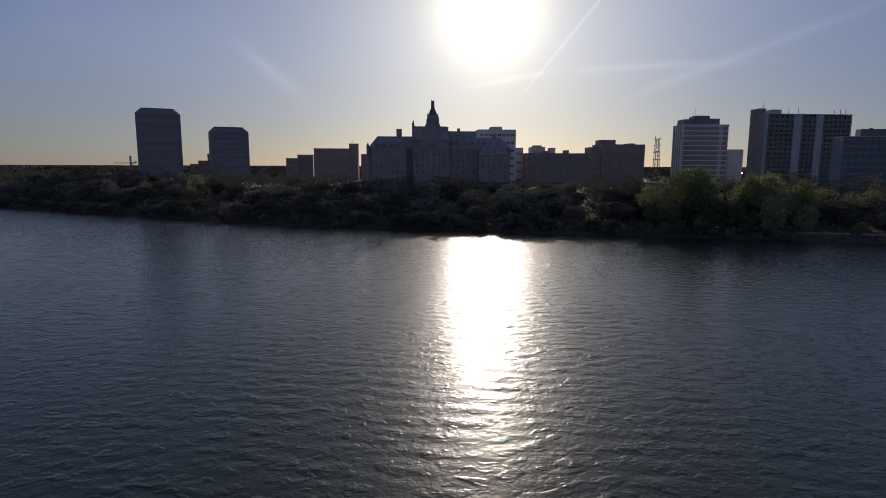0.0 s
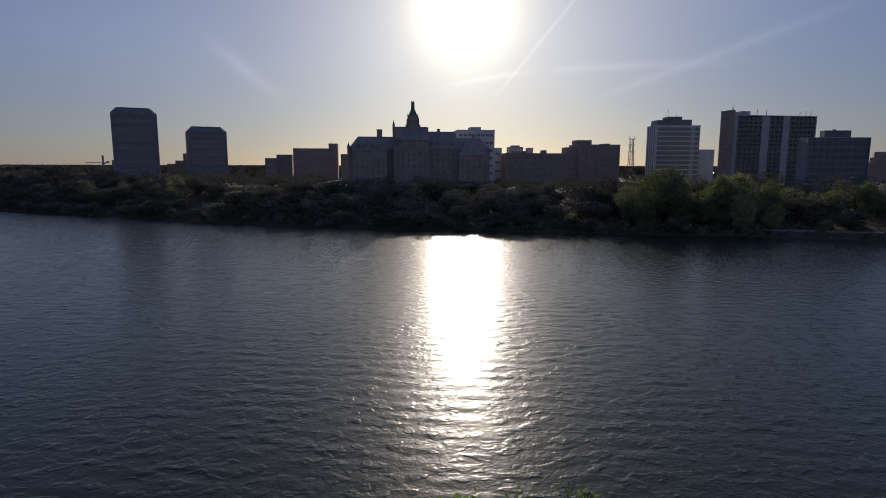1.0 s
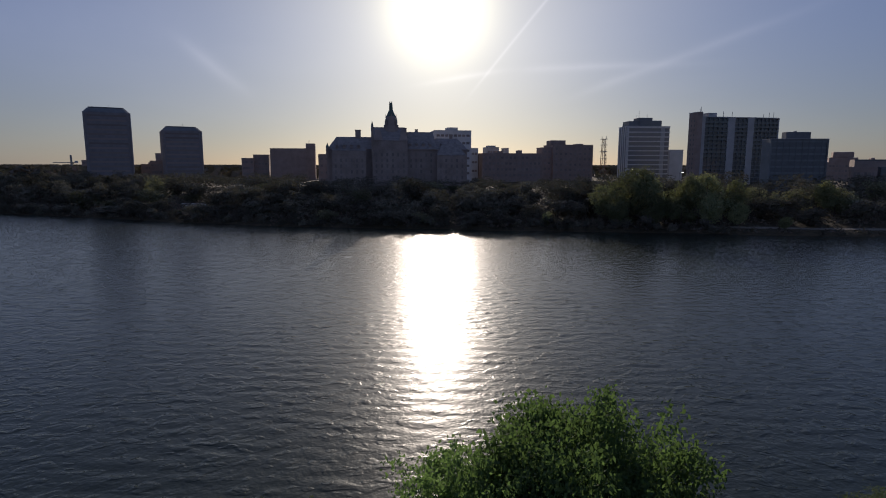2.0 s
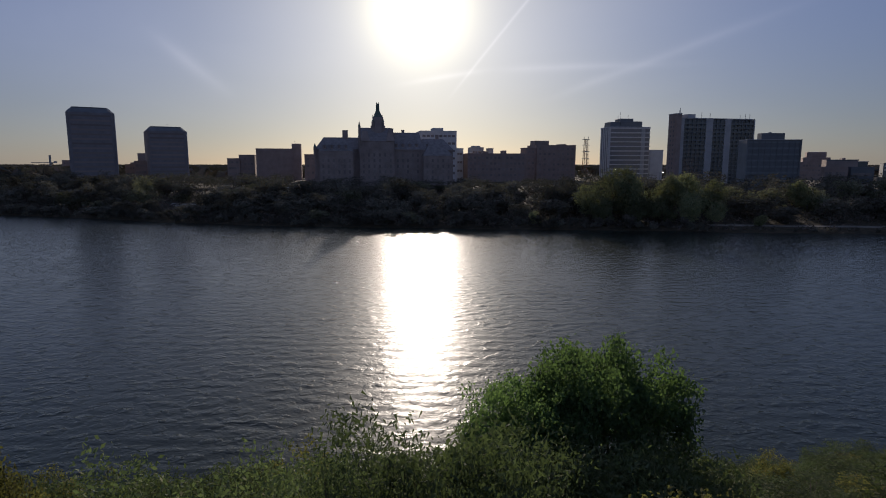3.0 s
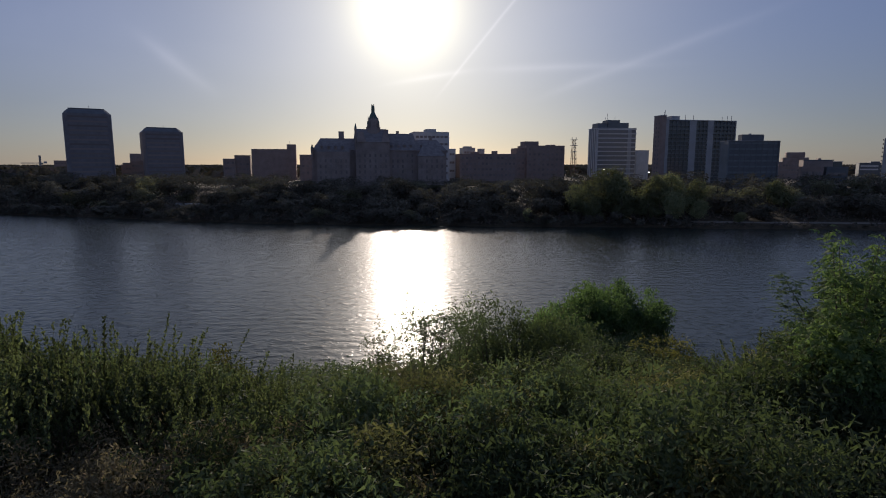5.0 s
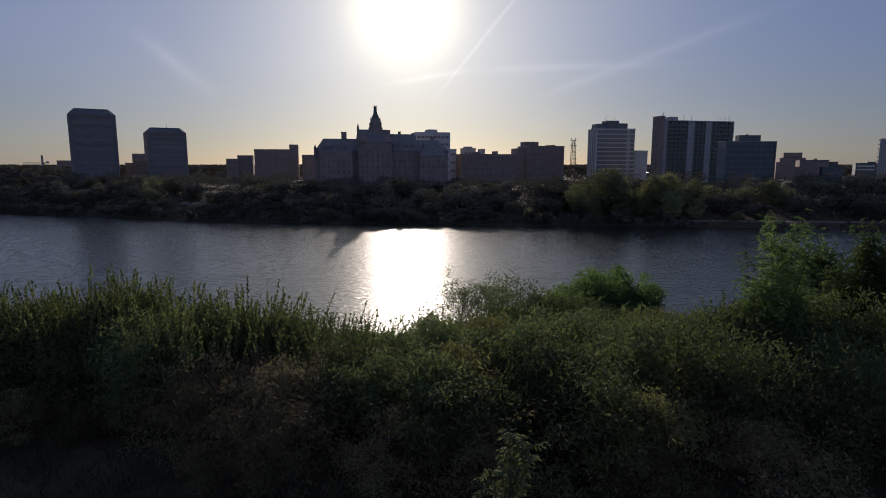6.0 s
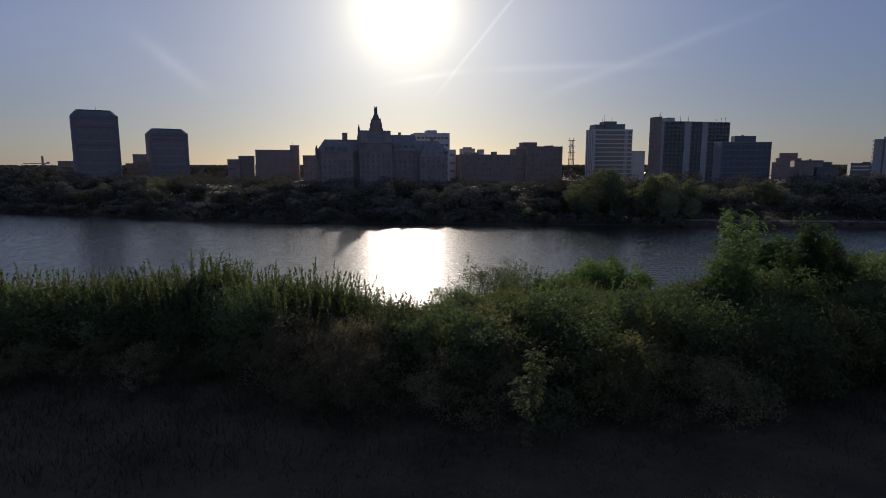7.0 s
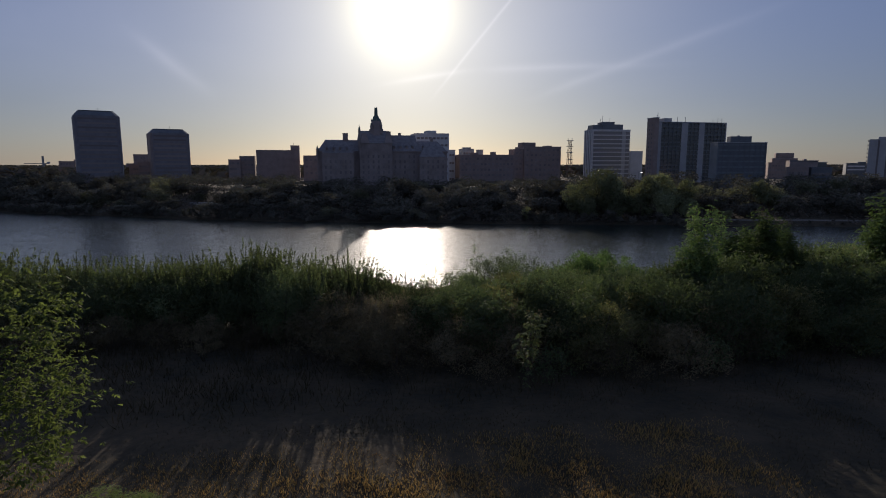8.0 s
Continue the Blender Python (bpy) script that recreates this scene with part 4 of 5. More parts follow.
# the willow group, the single willow further on, the paler round crowns and a pale bush by the water
WILLOW_SPOTS = [(70, 187, 14.4, 0.85), (78.5, 187, 20.2, 1.25), (87, 188, 20.6, 1.3), (96, 187, 19.4, 1.25), (105.5, 186, 19.8, 1.25), (113, 184, 16.6, 0.95),
                (73, 181, 10.0, 0.8), (83, 180, 12.0, 0.9), (93, 179, 11.5, 0.9), (103, 178, 12.0, 0.9), (111, 177, 10.0, 0.75), (152, 183, 17.2, 1.0)]
PALE_SPOTS = [(-62, 264, 14.2, 1.15), (-72, 270, 12.0, 1.0), (12, 266, 14.9, 1.2), (22, 264, 12.6, 1.0), (28, 268, 12.8, 1.0), (56, 258, 13.8, 1.2),
              (48, 262, 13.3, 1.1), (78, 260, 12.1, 1.0), (-115, 262, 12.8, 1.2), (-144, 262, 11.0, 1.1), (-43, 262, 10.6, 1.0), (-94, 254, 9.4, 1.0), (250, 225, 14.0, 1.0)]
for x, y, top, s in WILLOW_SPOTS:
    y = max(y, shore(x) + 8)
    put(R.choice(WILLOWS), x, y, R.uniform(0, 360), s, (top - land(x, y)) / 12)
for x, y, top, s in PALE_SPOTS:
    put(R.choice(PALE), x, y, R.uniform(0, 360), s, (top - land(x, y)) / 12)
put(WILLOWS[0], 48.5, shore(48.5) + 6, 40, 0.42, 0.42)
put(WILLOWS[1], 123, shore(123) + 6, 70, 0.4, 0.34)
spots = [(a, b) for a, b, top, s in WILLOW_SPOTS + PALE_SPOTS]
own = len(spots)


def hides(x, y):
    """Whether a tree here would stand before one of the single crowns."""
    return any(abs(x - a * y / b) < 5.5 * s + 2.5 and b - 16 < y < b + 1 for a, b, top, s in WILLOW_SPOTS + PALE_SPOTS)


for _ in range(6000):
    x = R.uniform(-400, 380)
    u = R.choice((R.uniform(5, 30), R.uniform(20, 75), R.uniform(50, 130)))
    y = shore(x) + u
    if abs(x + 2) < 55 and y > 312:
        continue
    if -53.5 < x < -45.5 and 262 < y < 296:
        continue
    if y > 243 and 155 < x < 270:
        continue
    if y > 285 and x > 240:
        continue
    if x > 104 and u < 14:
        continue
    if hides(x, y):
        continue
    if all((x - a) ** 2 + (y - b) ** 2 > (5.8 if u < 40 else 7.2) ** 2 for a, b in spots):
        spots.append((x, y))
    if len(spots) >= 600 + own:
        break
spots = spots[own:]
spots.sort(key=lambda p: p[1] - shore(p[0]) + (40 if abs(p[0]) > 260 else 0))
rest = []
for i, (x, y) in enumerate(spots):
    u = y - shore(x)
    g = land(x, y)
    h = min(14.5, max(4.5, top_at(x, u) * R.uniform(0.7, 1.08) - g))
    h = max(3.0, min(h, 3.6 + 0.36 * u - g))
    p = R.choice(PALE if R.random() < 0.1 else FAR)
    s, turn = R.uniform(0.85, 1.35) * (0.7 + 0.3 * h / 12), R.uniform(0, 360)
    if i < 270:
        put(p, x, y, turn, s, h / 12)
    else:
        rest.append((R.randrange(len(FAR)), x, y, g, turn, s, h / 12))
# the crowns further back, which cannot be told apart, are one wood
vs, fs, k = [], [], 0
for i, x, y, g, turn, s, sz in rest:
    me = [o for o in FAR[i].children if o.name.startswith("crown")][0].data
    v = np.empty(len(me.vertices) * 3)
    me.vertices.foreach_get("co", v)
    v = v.reshape(-1, 3, 3)[::3].reshape(-1, 3) * (s * 1.25, s * 1.25, sz)
    c, n = math.cos(radians(turn)), math.sin(radians(turn))
    vs.append(np.stack([v[:, 0] * c - v[:, 1] * n + x, v[:, 0] * n + v[:, 1] * c + y, v[:, 2] + g], axis=1))
    fs.append(np.arange(len(v)).reshape(-1, 3) + k)
    k += len(v)
tagged(new("bank_wood", mesh_from("bank_wood", np.concatenate(vs), np.concatenate(fs), FAR_LEAF)), "dark wood of many trees behind the far bank", "trees", kind="stuff")
x = -380
while x < 380:
    x += R.uniform(2.5, 6)
    k = R.uniform(0.6, 1.2) if x < 104 else R.uniform(0.2, 0.35)
    put(R.choice(SHRUBS), x, shore(x) + R.uniform(1.2, 5), R.uniform(0, 360), k)
for p in FAR + WILLOWS + PALE + SHRUBS:
    drop_proto(p)


def far_wood():
    rng = np.random.default_rng(5)
    pts = []
    for _ in range(5200):
        y = rng.uniform(0, 1) ** 1.5 * 2600 + 470
        x = rng.uniform(-1.15, 1.15) * y
        pts.append((x, y, 10.5 + rng.uniform(2, 9)))
    v, f = leaf_cloud(rng, np.array(pts), 7, 6.5, 5.0, pointed=True)
    v[:, 2] = np.clip(v[:, 2], 9, 20.5)
    ob = new("far_woods", mesh_from("far_woods", v, f, DISTANT_LEAF))
    tagged(ob, "distant dark treetops of the city out to the horizon", "trees", kind="stuff")


far_wood()


def undergrowth():
    rng = np.random.default_rng(6)
    pts = []
    for _ in range(7000):
        x = rng.uniform(-380, 340)
        u = rng.uniform(1.5, 75)
        if -53.5 < x < -45.5 and u > 58:
            continue
        if x > 105 and 5.5 < u < 12.5:
            continue
        y = shore(x) + u
        pts.append((x, y, land(x, y) + rng.uniform(0.2, 1.6)))
    v, f = leaf_cloud(rng, np.array(pts), 9, 0.6, 0.9, pointed=True)
    tagged(new("undergrowth", mesh_from("undergrowth", v, f, DISTANT_LEAF)), "dark undergrowth between the far bank trees", "bushes", kind="stuff")


undergrowth()

# near bank
def bush_proto(seed, h, rx, leaf, mat, clumps, per, label, name="bush", group="near bank bushes", long=2.0, spread_k=0.14, stems=14, lift_k=0.5, pointed=False):
    rng = np.random.default_rng(seed)
    t = thing(name, label, "shrub" if "shrub" in name else "bush", Matrix(), group)
    pts = crown_points(rng, clumps, rx, h * 0.5, h * lift_k, int(rng.integers(5, 9)))
    pts = pts[pts[:, 2] > 0.05 * h]
    bm = bmesh.new()
    for i in range(stems):
        p = pts[rng.integers(len(pts))]
        b = (rng.normal() * 0.15, rng.normal() * 0.15, -0.2)
        m = (p[0] * 0.4, p[1] * 0.4, p[2] * 0.55)
        limb(bm, b, m, 0.02 * h / 2, 0.014 * h / 2, 5, False)
        limb(bm, m, p, 0.014 * h / 2, 0.005, 4, False)
    tagged(part("stem_growth", bm, BARK, t), kind="stuff")
    v, f = leaf_cloud(rng, pts, per, leaf, rx * spread_k, 0.2, long, pointed=pointed)
    tagged(part("leaves", mesh_from("leaves", v, f, mat), mat, t), kind="stuff")
    return t


def compound_cloud(rng, pts, per, size, spread_r):
    """Drooping leaves of five leaflets each, in tufts round pts."""
    n = len(pts) * per
    c = np.repeat(pts, per, axis=0) + rng.normal(size=(n, 3)) * spread_r
    ang = rng.uniform(0, 6.283, n)
    stalk = np.stack([np.cos(ang), np.sin(ang), rng.uniform(-0.9, 0.3, n)], axis=1)
    stalk /= np.linalg.norm(stalk, axis=1)[:, None]
    flat = np.cross(stalk, np.tile((0.0, 0.0, 1.0), (n, 1)))
    flat /= np.linalg.norm(flat, axis=1)[:, None] + 1e-9
    flat = flat + rng.normal(size=(n, 3)) * 0.25
    s = size * rng.uniform(0.7, 1.25, size=(n, 1))
    vs = []
    for along, out in ((0.35, 0.8), (0.35, -0.8), (0.75, 0.7), (0.75, -0.7), (1.0, 0.0)):
        base = c + stalk * s * along
        way = stalk * (1.0 if out == 0 else 0.55) + flat * out + np.array((0, 0, -0.35))
        way /= np.linalg.norm(way, axis=1)[:, None]
        side = np.cross(way, rng.normal(size=(n, 3)) + np.array((0, 0, 2.5)))
        side /= np.linalg.norm(side, axis=1)[:, None] + 1e-9
        ln = s * 0.75
        vs.append(np.stack([base, base + way * ln * 0.45 + side * ln * 0.22, base + way * ln, base + way * ln * 0.45 - side * ln * 0.22], axis=1))
    v = np.concatenate(vs).reshape(-1, 3)
    return v, np.arange(len(v)).reshape(-1, 4)


def shoots_proto(seed, n, h, mat, label, low=0.45, leaf=0.1, wide=0.5, lean_k=0.2):
    """A clump of upright leafy shoots, bare below."""
    rng = np.random.default_rng(seed)
    t = thing("willow_shoots", label, "shrub", Matrix(), "upright shoots of the hedge")
    bm = bmesh.new()
    vs = []
    for i in range(n):
        bx, by = rng.normal(size=2) * wide
        lean = rng.normal(size=2) * lean_k
        hh = h * (0.5 + 0.5 * rng.uniform(0, 1) ** 0.8)
        tip = np.array((bx + lean[0] * hh, by + lean[1] * hh, hh))
        foot = np.array((bx * 0.5, by * 0.5, -0.1))
        limb(bm, foot, tip, 0.009, 0.003, 3, False)
        m = int(hh * (1 - low) / 0.022)
        s = low + (1 - low) * rng.uniform(0, 1, size=(m, 1)) ** 0.7
        base = foot + s * (tip - foot)
        ang = rng.uniform(0, 6.28, size=m)
        d = np.stack([np.cos(ang) * 0.6, np.sin(ang) * 0.6, rng.uniform(0.5, 1.4, m)], axis=1)
        d /= np.linalg.norm(d, axis=1)[:, None]
        side = np.cross(d, rng.normal(size=(m, 3)))
        side /= np.linalg.norm(side, axis=1)[:, None]
        ln = leaf * rng.uniform(0.6, 1.3, size=(m, 1)) * (1.5 - 0.9 * s)
        w = ln * 0.27
        vs.append(np.stack([base, base + d * ln * 0.5 + side * w, base + d * ln, base + d * ln * 0.5 - side * w], axis=1).reshape(-1, 3))
    tagged(part("stem_growth", bm, BARK, t), kind="stuff")
    v = np.concatenate(vs)
    tagged(part("leaves", mesh_from("leaves", v, np.arange(len(v)).reshape(-1, 4), mat), mat, t), kind="stuff")
    return t


SLOPE = [bush_proto(70 + i, 2.2, 1.5, 0.062, BUSH_LEAF, 130, 44, "dense green bush on the river slope", name="slope_bush", group="slope bushes", pointed=True) for i in range(4)]
BACK = [bush_proto(95 + i, 2.2, 1.0, 0.052, BUSH_LEAF, 110, 44, "thick bush in the back of the bank hedge", name="hedge_bush", group="hedge bushes", long=2.2, pointed=True, stems=8) for i in range(2)]
OLIVE = [bush_proto(105 + i, 2.2, 1.0, 0.045, OLIVE_LEAF, 110, 46, "olive-green bush with thin upright twigs in the hedge", name="hedge_bush", group="hedge bushes", long=2.4, pointed=True, stems=12) for i in range(2)]
LOW = [bush_proto(75 + i, 2.2, 1.3, 0.042, BUSH_LEAF, 125, 44, "dense small-leaved bush in the bank hedge", name="hedge_bush", group="hedge bushes", long=2.6, pointed=True) for i in range(4)]
DIM = [bush_proto(85 + i, 2.0, 1.1, 0.034, DULL_LEAF, 115, 46, "dull brownish shrub with small dry leaves", name="dry_shrub", group="dry shrubs", spread_k=0.13, long=2.7, pointed=True) for i in range(3)]
OPEN = [bush_proto(80 + i, 2.4, 1.1, 0.06, YELLOW_LEAF, 60, 28, "thin olive bush with sparse twigs", spread_k=0.12) for i in range(2)]
SHOOTS = [shoots_proto(90 + i, 16, 3.3, SHOOT_LEAF, "upright willow shoots in the bank hedge", leaf=0.12) for i in range(5)]


def scatter(n, x0, x1, y0, y1, protos, gap, size):
    """Plants at random over a strip; size(x, y) gives each one's width and height scale."""
    done = []
    for _ in range(n * 15):
        x, y = R.uniform(x0, x1), R.uniform(y0, y1)
        if all((x - a) ** 2 + (y - b) ** 2 > gap * gap for a, b in done):
            s, sz = size(x, y)
            if s <= 0:
                continue
            done.append((x, y))
            put(R.choice(protos), x, y, R.uniform(0, 360), s, sz)
            if len(done) >= n:
                break


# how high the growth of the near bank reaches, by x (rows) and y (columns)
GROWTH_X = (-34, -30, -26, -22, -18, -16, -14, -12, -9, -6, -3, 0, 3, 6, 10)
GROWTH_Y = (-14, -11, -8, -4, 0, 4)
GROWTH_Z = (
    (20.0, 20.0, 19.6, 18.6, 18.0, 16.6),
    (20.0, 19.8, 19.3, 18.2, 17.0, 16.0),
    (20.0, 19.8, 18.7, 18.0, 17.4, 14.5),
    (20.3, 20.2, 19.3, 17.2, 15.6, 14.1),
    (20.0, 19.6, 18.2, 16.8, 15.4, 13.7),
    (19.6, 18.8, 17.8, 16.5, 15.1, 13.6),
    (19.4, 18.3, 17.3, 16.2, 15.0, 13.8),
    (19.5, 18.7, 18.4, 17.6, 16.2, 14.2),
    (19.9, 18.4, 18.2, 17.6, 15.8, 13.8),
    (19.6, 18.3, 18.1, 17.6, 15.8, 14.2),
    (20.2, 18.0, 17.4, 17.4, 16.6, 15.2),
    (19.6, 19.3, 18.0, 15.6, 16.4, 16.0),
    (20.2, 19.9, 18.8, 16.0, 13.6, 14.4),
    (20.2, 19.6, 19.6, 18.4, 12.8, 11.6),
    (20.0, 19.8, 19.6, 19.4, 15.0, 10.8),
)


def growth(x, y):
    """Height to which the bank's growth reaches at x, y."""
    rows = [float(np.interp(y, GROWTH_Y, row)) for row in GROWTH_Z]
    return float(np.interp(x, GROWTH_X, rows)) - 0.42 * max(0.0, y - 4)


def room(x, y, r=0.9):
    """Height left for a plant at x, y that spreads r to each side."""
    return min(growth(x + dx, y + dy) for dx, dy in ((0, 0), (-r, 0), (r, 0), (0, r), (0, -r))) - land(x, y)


def any_size(lo, hi, tall=2.4):
    def size(x, y):
        s = R.uniform(lo, hi)
        free = room(x, y, s) / tall
        return (s, min(s * R.uniform(0.85, 1.1), free)) if free > 0.25 else (0, 0)
    return size


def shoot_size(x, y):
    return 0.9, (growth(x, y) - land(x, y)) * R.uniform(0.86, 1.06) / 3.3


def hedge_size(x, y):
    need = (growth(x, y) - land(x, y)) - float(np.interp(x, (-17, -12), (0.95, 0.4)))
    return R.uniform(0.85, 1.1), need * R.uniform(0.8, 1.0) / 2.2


def reach(proto):
    """How tall a plant's leaves stand over its foot."""
    z = [v.co.z for o in proto.children for v in o.data.vertices]
    return float(np.percentile(z, 99.7))


def put_top(proto, x, y, turn, s, top):
    """A copy of a plant whose leaves reach the height top."""
    return put(proto, x, y, turn, s, (top - land(x, y)) / reach(proto))


# slope down to the water
scatter(120, -46, 32, -6, 19, SLOPE * 3 + OPEN, 1.95, any_size(0.85, 1.4))
scatter(70, 3, 26, -1, 17, SLOPE * 2 + OPEN, 1.25, lambda x, y: (R.uniform(0.65, 1.0), R.uniform(0.35, 0.5)))
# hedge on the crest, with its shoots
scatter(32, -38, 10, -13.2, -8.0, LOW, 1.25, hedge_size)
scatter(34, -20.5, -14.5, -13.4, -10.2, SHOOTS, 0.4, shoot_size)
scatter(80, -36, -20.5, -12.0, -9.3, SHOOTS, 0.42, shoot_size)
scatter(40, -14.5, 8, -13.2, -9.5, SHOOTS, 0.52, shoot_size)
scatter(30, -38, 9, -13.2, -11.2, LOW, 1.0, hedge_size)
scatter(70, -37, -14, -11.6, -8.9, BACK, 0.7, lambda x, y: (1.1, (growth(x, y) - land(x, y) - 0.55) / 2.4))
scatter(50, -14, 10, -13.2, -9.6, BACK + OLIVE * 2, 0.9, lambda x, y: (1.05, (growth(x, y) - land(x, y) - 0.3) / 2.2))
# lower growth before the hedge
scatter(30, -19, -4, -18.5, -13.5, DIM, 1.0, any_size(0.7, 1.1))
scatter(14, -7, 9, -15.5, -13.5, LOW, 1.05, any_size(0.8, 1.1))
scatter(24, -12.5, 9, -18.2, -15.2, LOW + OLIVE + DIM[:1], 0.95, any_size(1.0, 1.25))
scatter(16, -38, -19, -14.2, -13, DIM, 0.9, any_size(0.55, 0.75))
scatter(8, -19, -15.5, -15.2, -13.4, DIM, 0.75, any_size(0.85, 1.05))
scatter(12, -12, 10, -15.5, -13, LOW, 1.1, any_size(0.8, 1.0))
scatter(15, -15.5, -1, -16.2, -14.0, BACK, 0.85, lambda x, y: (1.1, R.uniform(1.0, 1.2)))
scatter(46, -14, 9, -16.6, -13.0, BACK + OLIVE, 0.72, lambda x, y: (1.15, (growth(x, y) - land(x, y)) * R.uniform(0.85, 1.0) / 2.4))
# single shrubs and trees
def broad_tree():
    """A wide, flat-topped crown of many rounded lobes on several leaning stems."""
    rng = np.random.default_rng(101)
    t = thing("broad_tree", "broad dark green tree on the river slope", "tree", Matrix(), "near bank trees")
    pts = []
    for i in range(26):
        r, a = 3.0 * math.sqrt((i + 0.5) / 26), 2.4 * i
        c = np.array((r * math.cos(a), r * math.sin(a), 4.9 - 0.07 * r * r + rng.uniform(-0.9, 0.3)))
        d = rng.normal(size=(20, 3))
        d /= np.linalg.norm(d, axis=1)[:, None]
        pts.append(c + d * rng.uniform(0.4, 1.0, size=(20, 1)) * rng.uniform(0.5, 1.3))
    for z in (1.0, 2.0, 3.0):
        ang = rng.uniform(0, 6.28, 45)
        pts.append(np.stack([np.cos(ang) * 3.1, np.sin(ang) * 3.1, z + rng.uniform(-0.5, 0.5, 45)], axis=1) * rng.uniform(0.75, 1.05, size=(45, 1)))
    pts = np.concatenate(pts)
    pts = pts[pts[:, 2] > 0.2]
    bm = bmesh.new()
    stem(bm, [(0, 0, -0.5), (0.05, 0, 0.4), (0.1, 0, 1.0), (0.1, 0, 1.2)], 0.16, 0.12)
    for i in range(9):
        a = 0.7 * i
        m = (math.cos(a) * 0.9, math.sin(a) * 0.9, 2.6)
        limb(bm, (0.1, 0, 1.0), m, 0.08, 0.05, 6)
        for k in range(4):
            limb(bm, m, pts[rng.integers(520)], 0.04, 0.01, 4)
    part("trunk", bm, BARK, t)
    v, f = leaf_cloud(rng, pts, 52, 0.085, 0.21, 0.2, 1.7)
    part("crown", mesh_from("crown", v, f, TREE_LEAF), TREE_LEAF, t)
    return t


BIG = broad_tree()
put_top(BIG, -0.3, 3.0, 30, 0.8, 17.0)
put_top(BIG, -3.1, 2.5, 160, 0.66, 16.2)
for x, y, k, top in ((-7.4, -4.2, 1.0, 18.0), (-6.2, -3.4, 1.1, 17.6), (-5.0, -2.0, 1.1, 17.0), (-8.6, -3.4, 0.9, 17.2)):
    put_top(R.choice(SLOPE), x, y, R.uniform(0, 360), k, top)
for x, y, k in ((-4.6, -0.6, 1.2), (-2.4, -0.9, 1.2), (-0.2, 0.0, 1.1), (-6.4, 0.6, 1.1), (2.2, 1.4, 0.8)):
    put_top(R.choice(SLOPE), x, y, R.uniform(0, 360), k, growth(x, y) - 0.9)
drop_proto(BIG)


def sapling(seed):
    rng = np.random.default_rng(seed)
    t = thing("young_tree", "young bushy tree standing out of the bank hedge", "tree", Matrix(), "near bank trees")
    low_part = crown_points(rng, 150, 0.95, 1.5, 2.5, 5)
    # a few leaders stand out above the crown
    pts = [low_part[low_part[:, 2] > 0.3]]
    bm = bmesh.new()
    stem(bm, [(0, 0, -0.4), (0.01, 0, 0.4), (0.02, 0, 0.9), (0, 0, 1.5), (0.03, 0, 2.0), (0.03, 0, 2.6), (0.05, 0, 3.4)], 0.08, 0.03)
    for i in range(7):
        x, y = rng.normal(size=2) * 0.55
        top = 5.2 * rng.uniform(0.72, 1.0) if i else 5.1
        z = np.linspace(2.2, top, 9)
        k = np.linspace(0.6, 1.0, 9)
        pts.append(np.stack([x * k, y * k, z], axis=1))
        limb(bm, (0, 0, 1.5), (x, y, top), 0.025, 0.006, 4)
    for i in range(14):
        p = low_part[rng.integers(len(low_part))]
        limb(bm, (0.02, 0, max(0.3, p[2] * 0.6)), p, 0.02, 0.005, 4)
    part("trunk", bm, BARK, t)
    v, f = compound_cloud(rng, np.concatenate(pts), 22, 0.14, 0.14)
    part("crown", mesh_from("crown", v, f, SAPLING_LEAF), SAPLING_LEAF, t)
    return t


SAP = [sapling(103), sapling(104)]
put_top(SAP[0], -3.9, -14.5, 250, 0.95, 21.6)
put_top(SAP[0], 0.2, -9.6, 40, 1.3, 20.2)
put_top(SAP[1], 1.7, -9.4, 200, 1.2, 20.1)
put_top(SAP[1], -0.4, -13.6, 140, 0.85, 21.3)
put_top(SAP[1], 1.2, -12.8, 20, 0.8, 20.6)
put_top(SAP[1], 4.3, -14.8, 70, 1.0, 21.9)
put_top(SAP[0], 9.2, -13.5, 10, 1.2, 21.4)
for p in SAP:
    drop_proto(p)
THIN = bush_proto(120, 3.4, 1.5, 0.06, BUSH_LEAF, 80, 26, "thin open shrub with bare stems before the water", name="open_shrub", spread_k=0.12, stems=14, lift_k=0.6)
put_top(THIN, -11.1, -5.9, 20, 0.75, 19.0)
put_top(THIN, -9.8, -5.6, 100, 0.6, 18.8)
put_top(THIN, -10.9, -8.2, 160, 0.62, 19.2)
put_top(THIN, -12.1, -5.2, 290, 0.6, 17.8)
put_top(THIN, -8.6, -4.8, 210, 0.5, 18.2)
drop_proto(THIN)
GOLD = bush_proto(121, 3.4, 1.3, 0.07, YELLOW_LEAF, 150, 48, "yellow-green leafy bush on the river slope", name="yellow_bush")
put_top(GOLD, -19.2, 3.5, 0, 0.85, 14.5)
put_top(GOLD, -20.8, 4.6, 100, 0.9, 13.9)
put_top(GOLD, 8.4, 6.4, 200, 0.6, 10.9)
put_top(GOLD, 7.0, 6.8, 20, 0.5, 10.4)
put(GOLD, -14.0, 17.6, 50, 1.0, 1.0)
put(GOLD, -25.0, 16.5, 250, 1.0, 1.05)
drop_proto(GOLD)


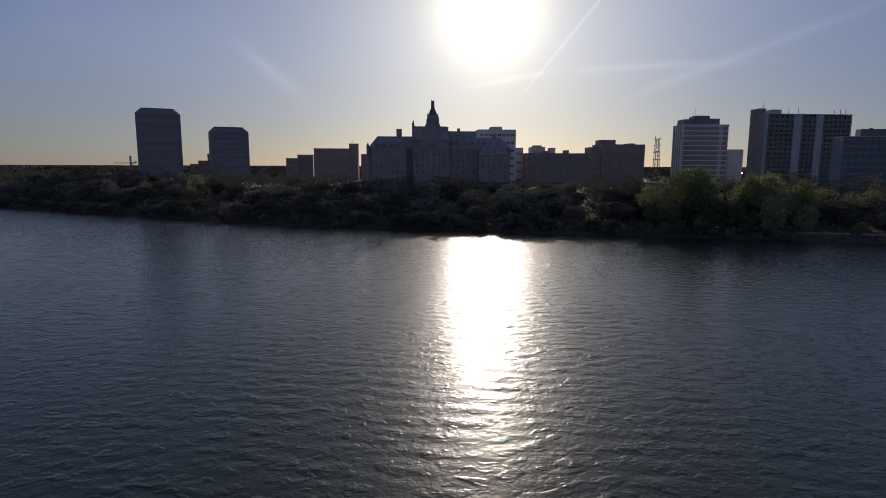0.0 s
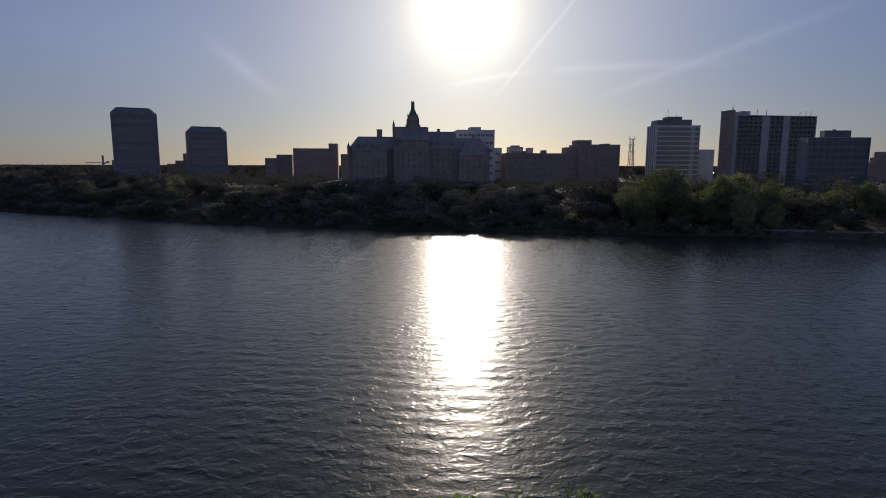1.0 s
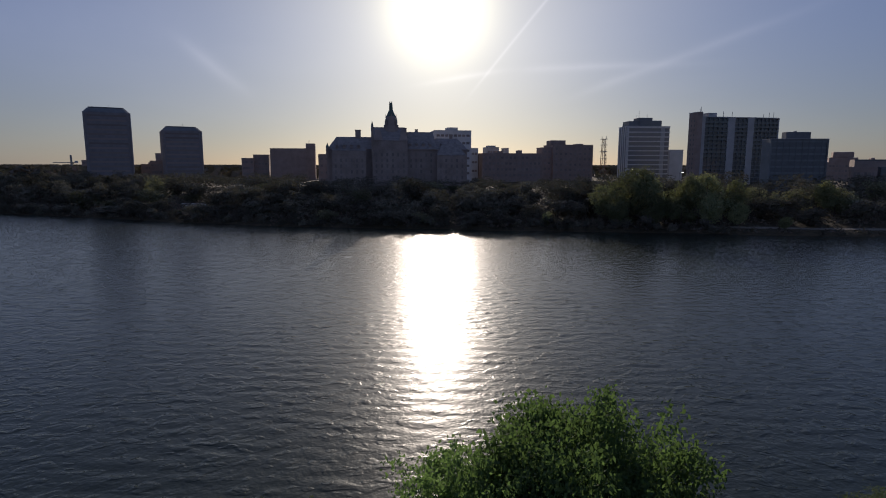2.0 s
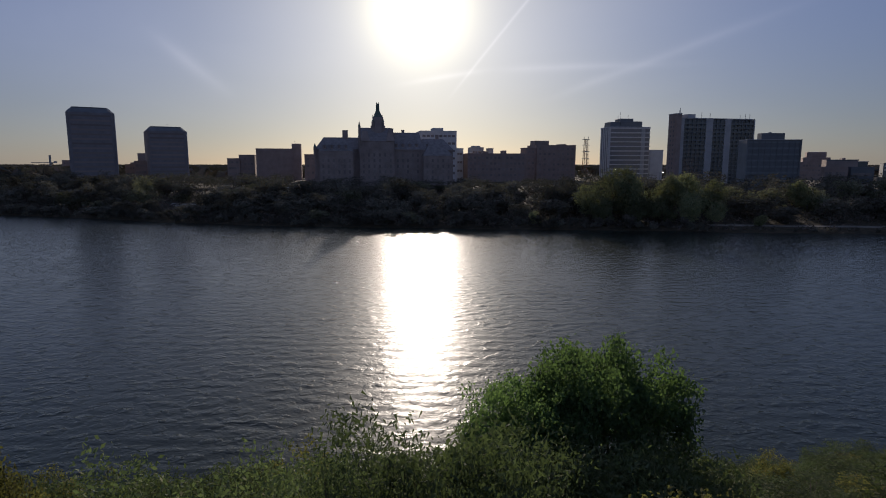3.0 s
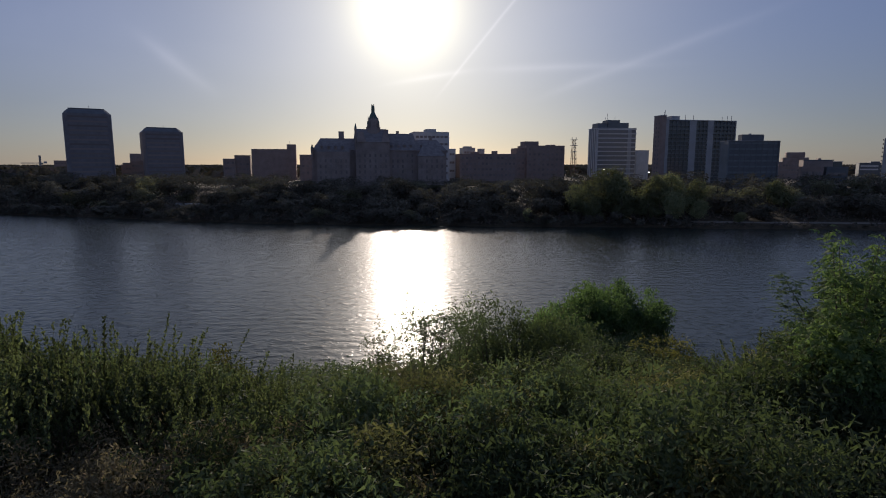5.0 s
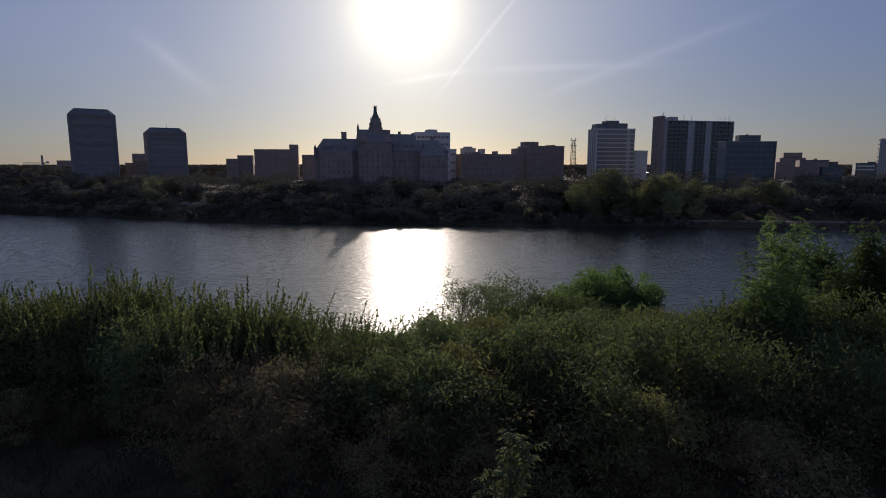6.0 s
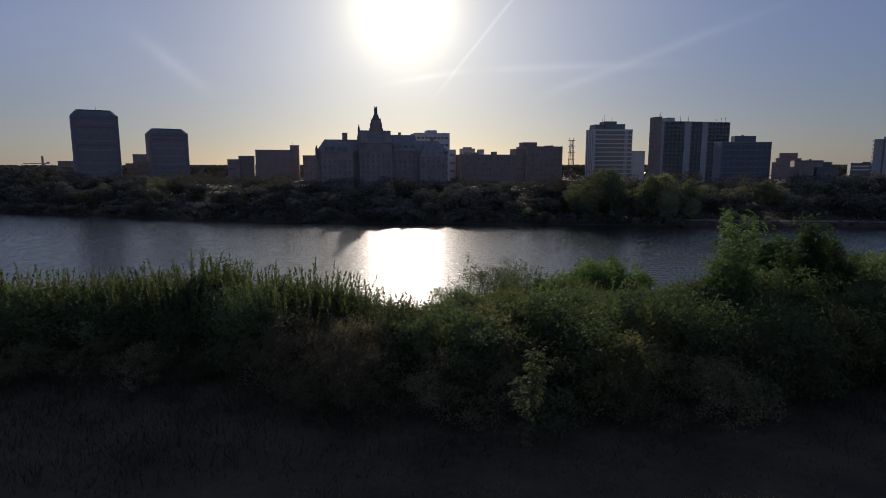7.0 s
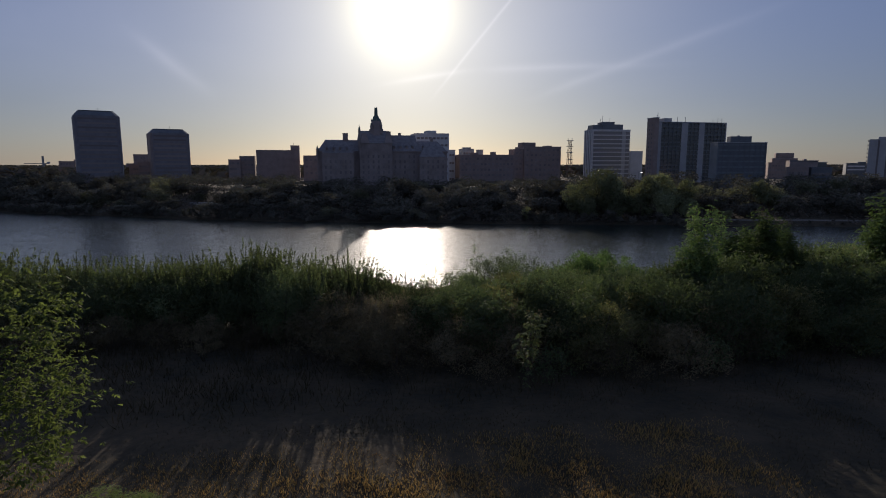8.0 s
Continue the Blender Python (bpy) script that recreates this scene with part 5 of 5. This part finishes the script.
def ash():
    rng = np.random.default_rng(111)
    t = thing("ash_tree", "young ash tree with bright green leaves beside the grass", "tree", Matrix(), "near bank trees")
    pts = crown_points(rng, 330, 1.75, 2.5, 3.0, 7)
    bm = bmesh.new()
    stem(bm, [(0, 0, -0.3)] + [(0.05 + 0.02 * math.sin(k), 0, 0.4 * k) for k in range(1, 12)], 0.09, 0.02)
    for i in range(40):
        p = pts[rng.integers(len(pts))]
        limb(bm, (0.05, 0, min(4.4, max(0.3, p[2] * 0.7))), p, 0.022, 0.005, 4)
    part("trunk", bm, BARK, t)
    v, f = compound_cloud(rng, pts, 30, 0.115, 0.19)
    part("crown", mesh_from("crown", v, f, ASH_LEAF), ASH_LEAF, t)
    put_top(t, -23.4, -27.9, 0, 1.0, 22.0)
    put(t, -21.7, -25.4, 80, 0.3, 0.2)
    drop_proto(t)


ash()


def sprig():
    rng = np.random.default_rng(131)
    t = thing("leafy_sprig", "slim leafy sapling standing before the dark hedge", "sapling", pose(-12.8, -20.2, land(-12.8, -20.2)), "near bank trees")
    bm = bmesh.new()
    stem(bm, [(0, 0, -0.2), (0.02, 0, 0.5), (0, 0.02, 1.0), (0.03, 0, 1.5), (0.06, 0, 2.0)], 0.025, 0.012, 6)
    pts = []
    for x, y, low, top in ((0.05, 0, 1.1, 2.6), (-0.18, 0.05, 0.6, 1.9), (0.3, -0.05, 1.7, 2.45), (0.16, 0.1, 1.4, 2.5)):
        limb(bm, (0.02, 0, max(0.5, low - 0.3)), (x, y, top), 0.012, 0.004, 4)
        k = np.linspace(0.4, 1.0, 8)
        pts.append(np.stack([x * k, y * k, low + (top - low) * np.linspace(0, 1, 8)], axis=1))
    part("trunk", bm, BARK, t)
    v, f = compound_cloud(rng, np.concatenate(pts), 9, 0.12, 0.07)
    part("crown", mesh_from("crown", v, f, SHOOT_LEAF), SHOOT_LEAF, t)


sprig()
for p in SLOPE + LOW + BACK + OLIVE + DIM + OPEN + SHOOTS:
    drop_proto(p)


def grass(name, label, n, x0, x1, y0, y1, h0, h1, w, mat, seed):
    rng = np.random.default_rng(seed)
    x, y = rng.uniform(x0, x1, n), rng.uniform(y0, y1, n)
    edge = np.minimum(np.minimum(x - x0, x1 - x), np.minimum(y - y0, y1 - y)) / 3.5
    patchy = np.array([0.55 + 0.9 * noise.noise((a * 0.35, b * 0.35, seed)) for a, b in zip(x, y)])
    keep = rng.uniform(0, 1, n) < np.clip(edge + 0.15, 0, 1) * np.clip(patchy + 0.25, 0.1, 1)
    x, y, n = x[keep], y[keep], int(keep.sum())
    z = np.array([land(a, b) for a, b in zip(x, y)])
    ang = rng.uniform(0, 6.28, n)
    tuft = np.array([0.6 + 0.9 * noise.noise((a * 0.9, b * 0.9, 3)) for a, b in zip(x, y)])
    h = rng.uniform(h0, h1, n) * np.clip(tuft, 0.25, 1.5)
    lean = rng.normal(size=(n, 2)) * h[:, None] * 0.45
    dx, dy = np.cos(ang) * w, np.sin(ang) * w
    v = np.stack([np.stack([x - dx, y - dy, z - 0.02], 1), np.stack([x + dx, y + dy, z - 0.02], 1), np.stack([x + lean[:, 0], y + lean[:, 1], z + h], 1)], axis=1).reshape(-1, 3)
    ob = new(name, mesh_from(name, v, np.arange(n * 3).reshape(-1, 3), mat))
    tagged(ob, label, "grass", kind="stuff")


# straw colour for the sunlit strip; the next two carry the hedge's shade in theirs
grass("grass", "short dry straw-coloured grass on the near bank", 240000, -33, -8, -33, -22.0, 0.04, 0.14, 0.013, GRASS_BLADE, 9)
grass("weeds", "tall weeds under the bank hedge, coloured dark for its shade", 45000, -36, 8, -20.5, -9, 0.2, 0.6, 0.012, SHADE_DARKENED, 10)
grass("shaded_grass", "thin grass before the hedge, coloured dark for its shade", 60000, -34, 4, -27, -18.5, 0.03, 0.12, 0.01, SHADE_DARKENED, 14)
grass("slope_grass", "rank grass on the river slope", 40000, -46, 32, -9, 24, 0.3, 0.8, 0.03, SHOOT_LEAF, 12)
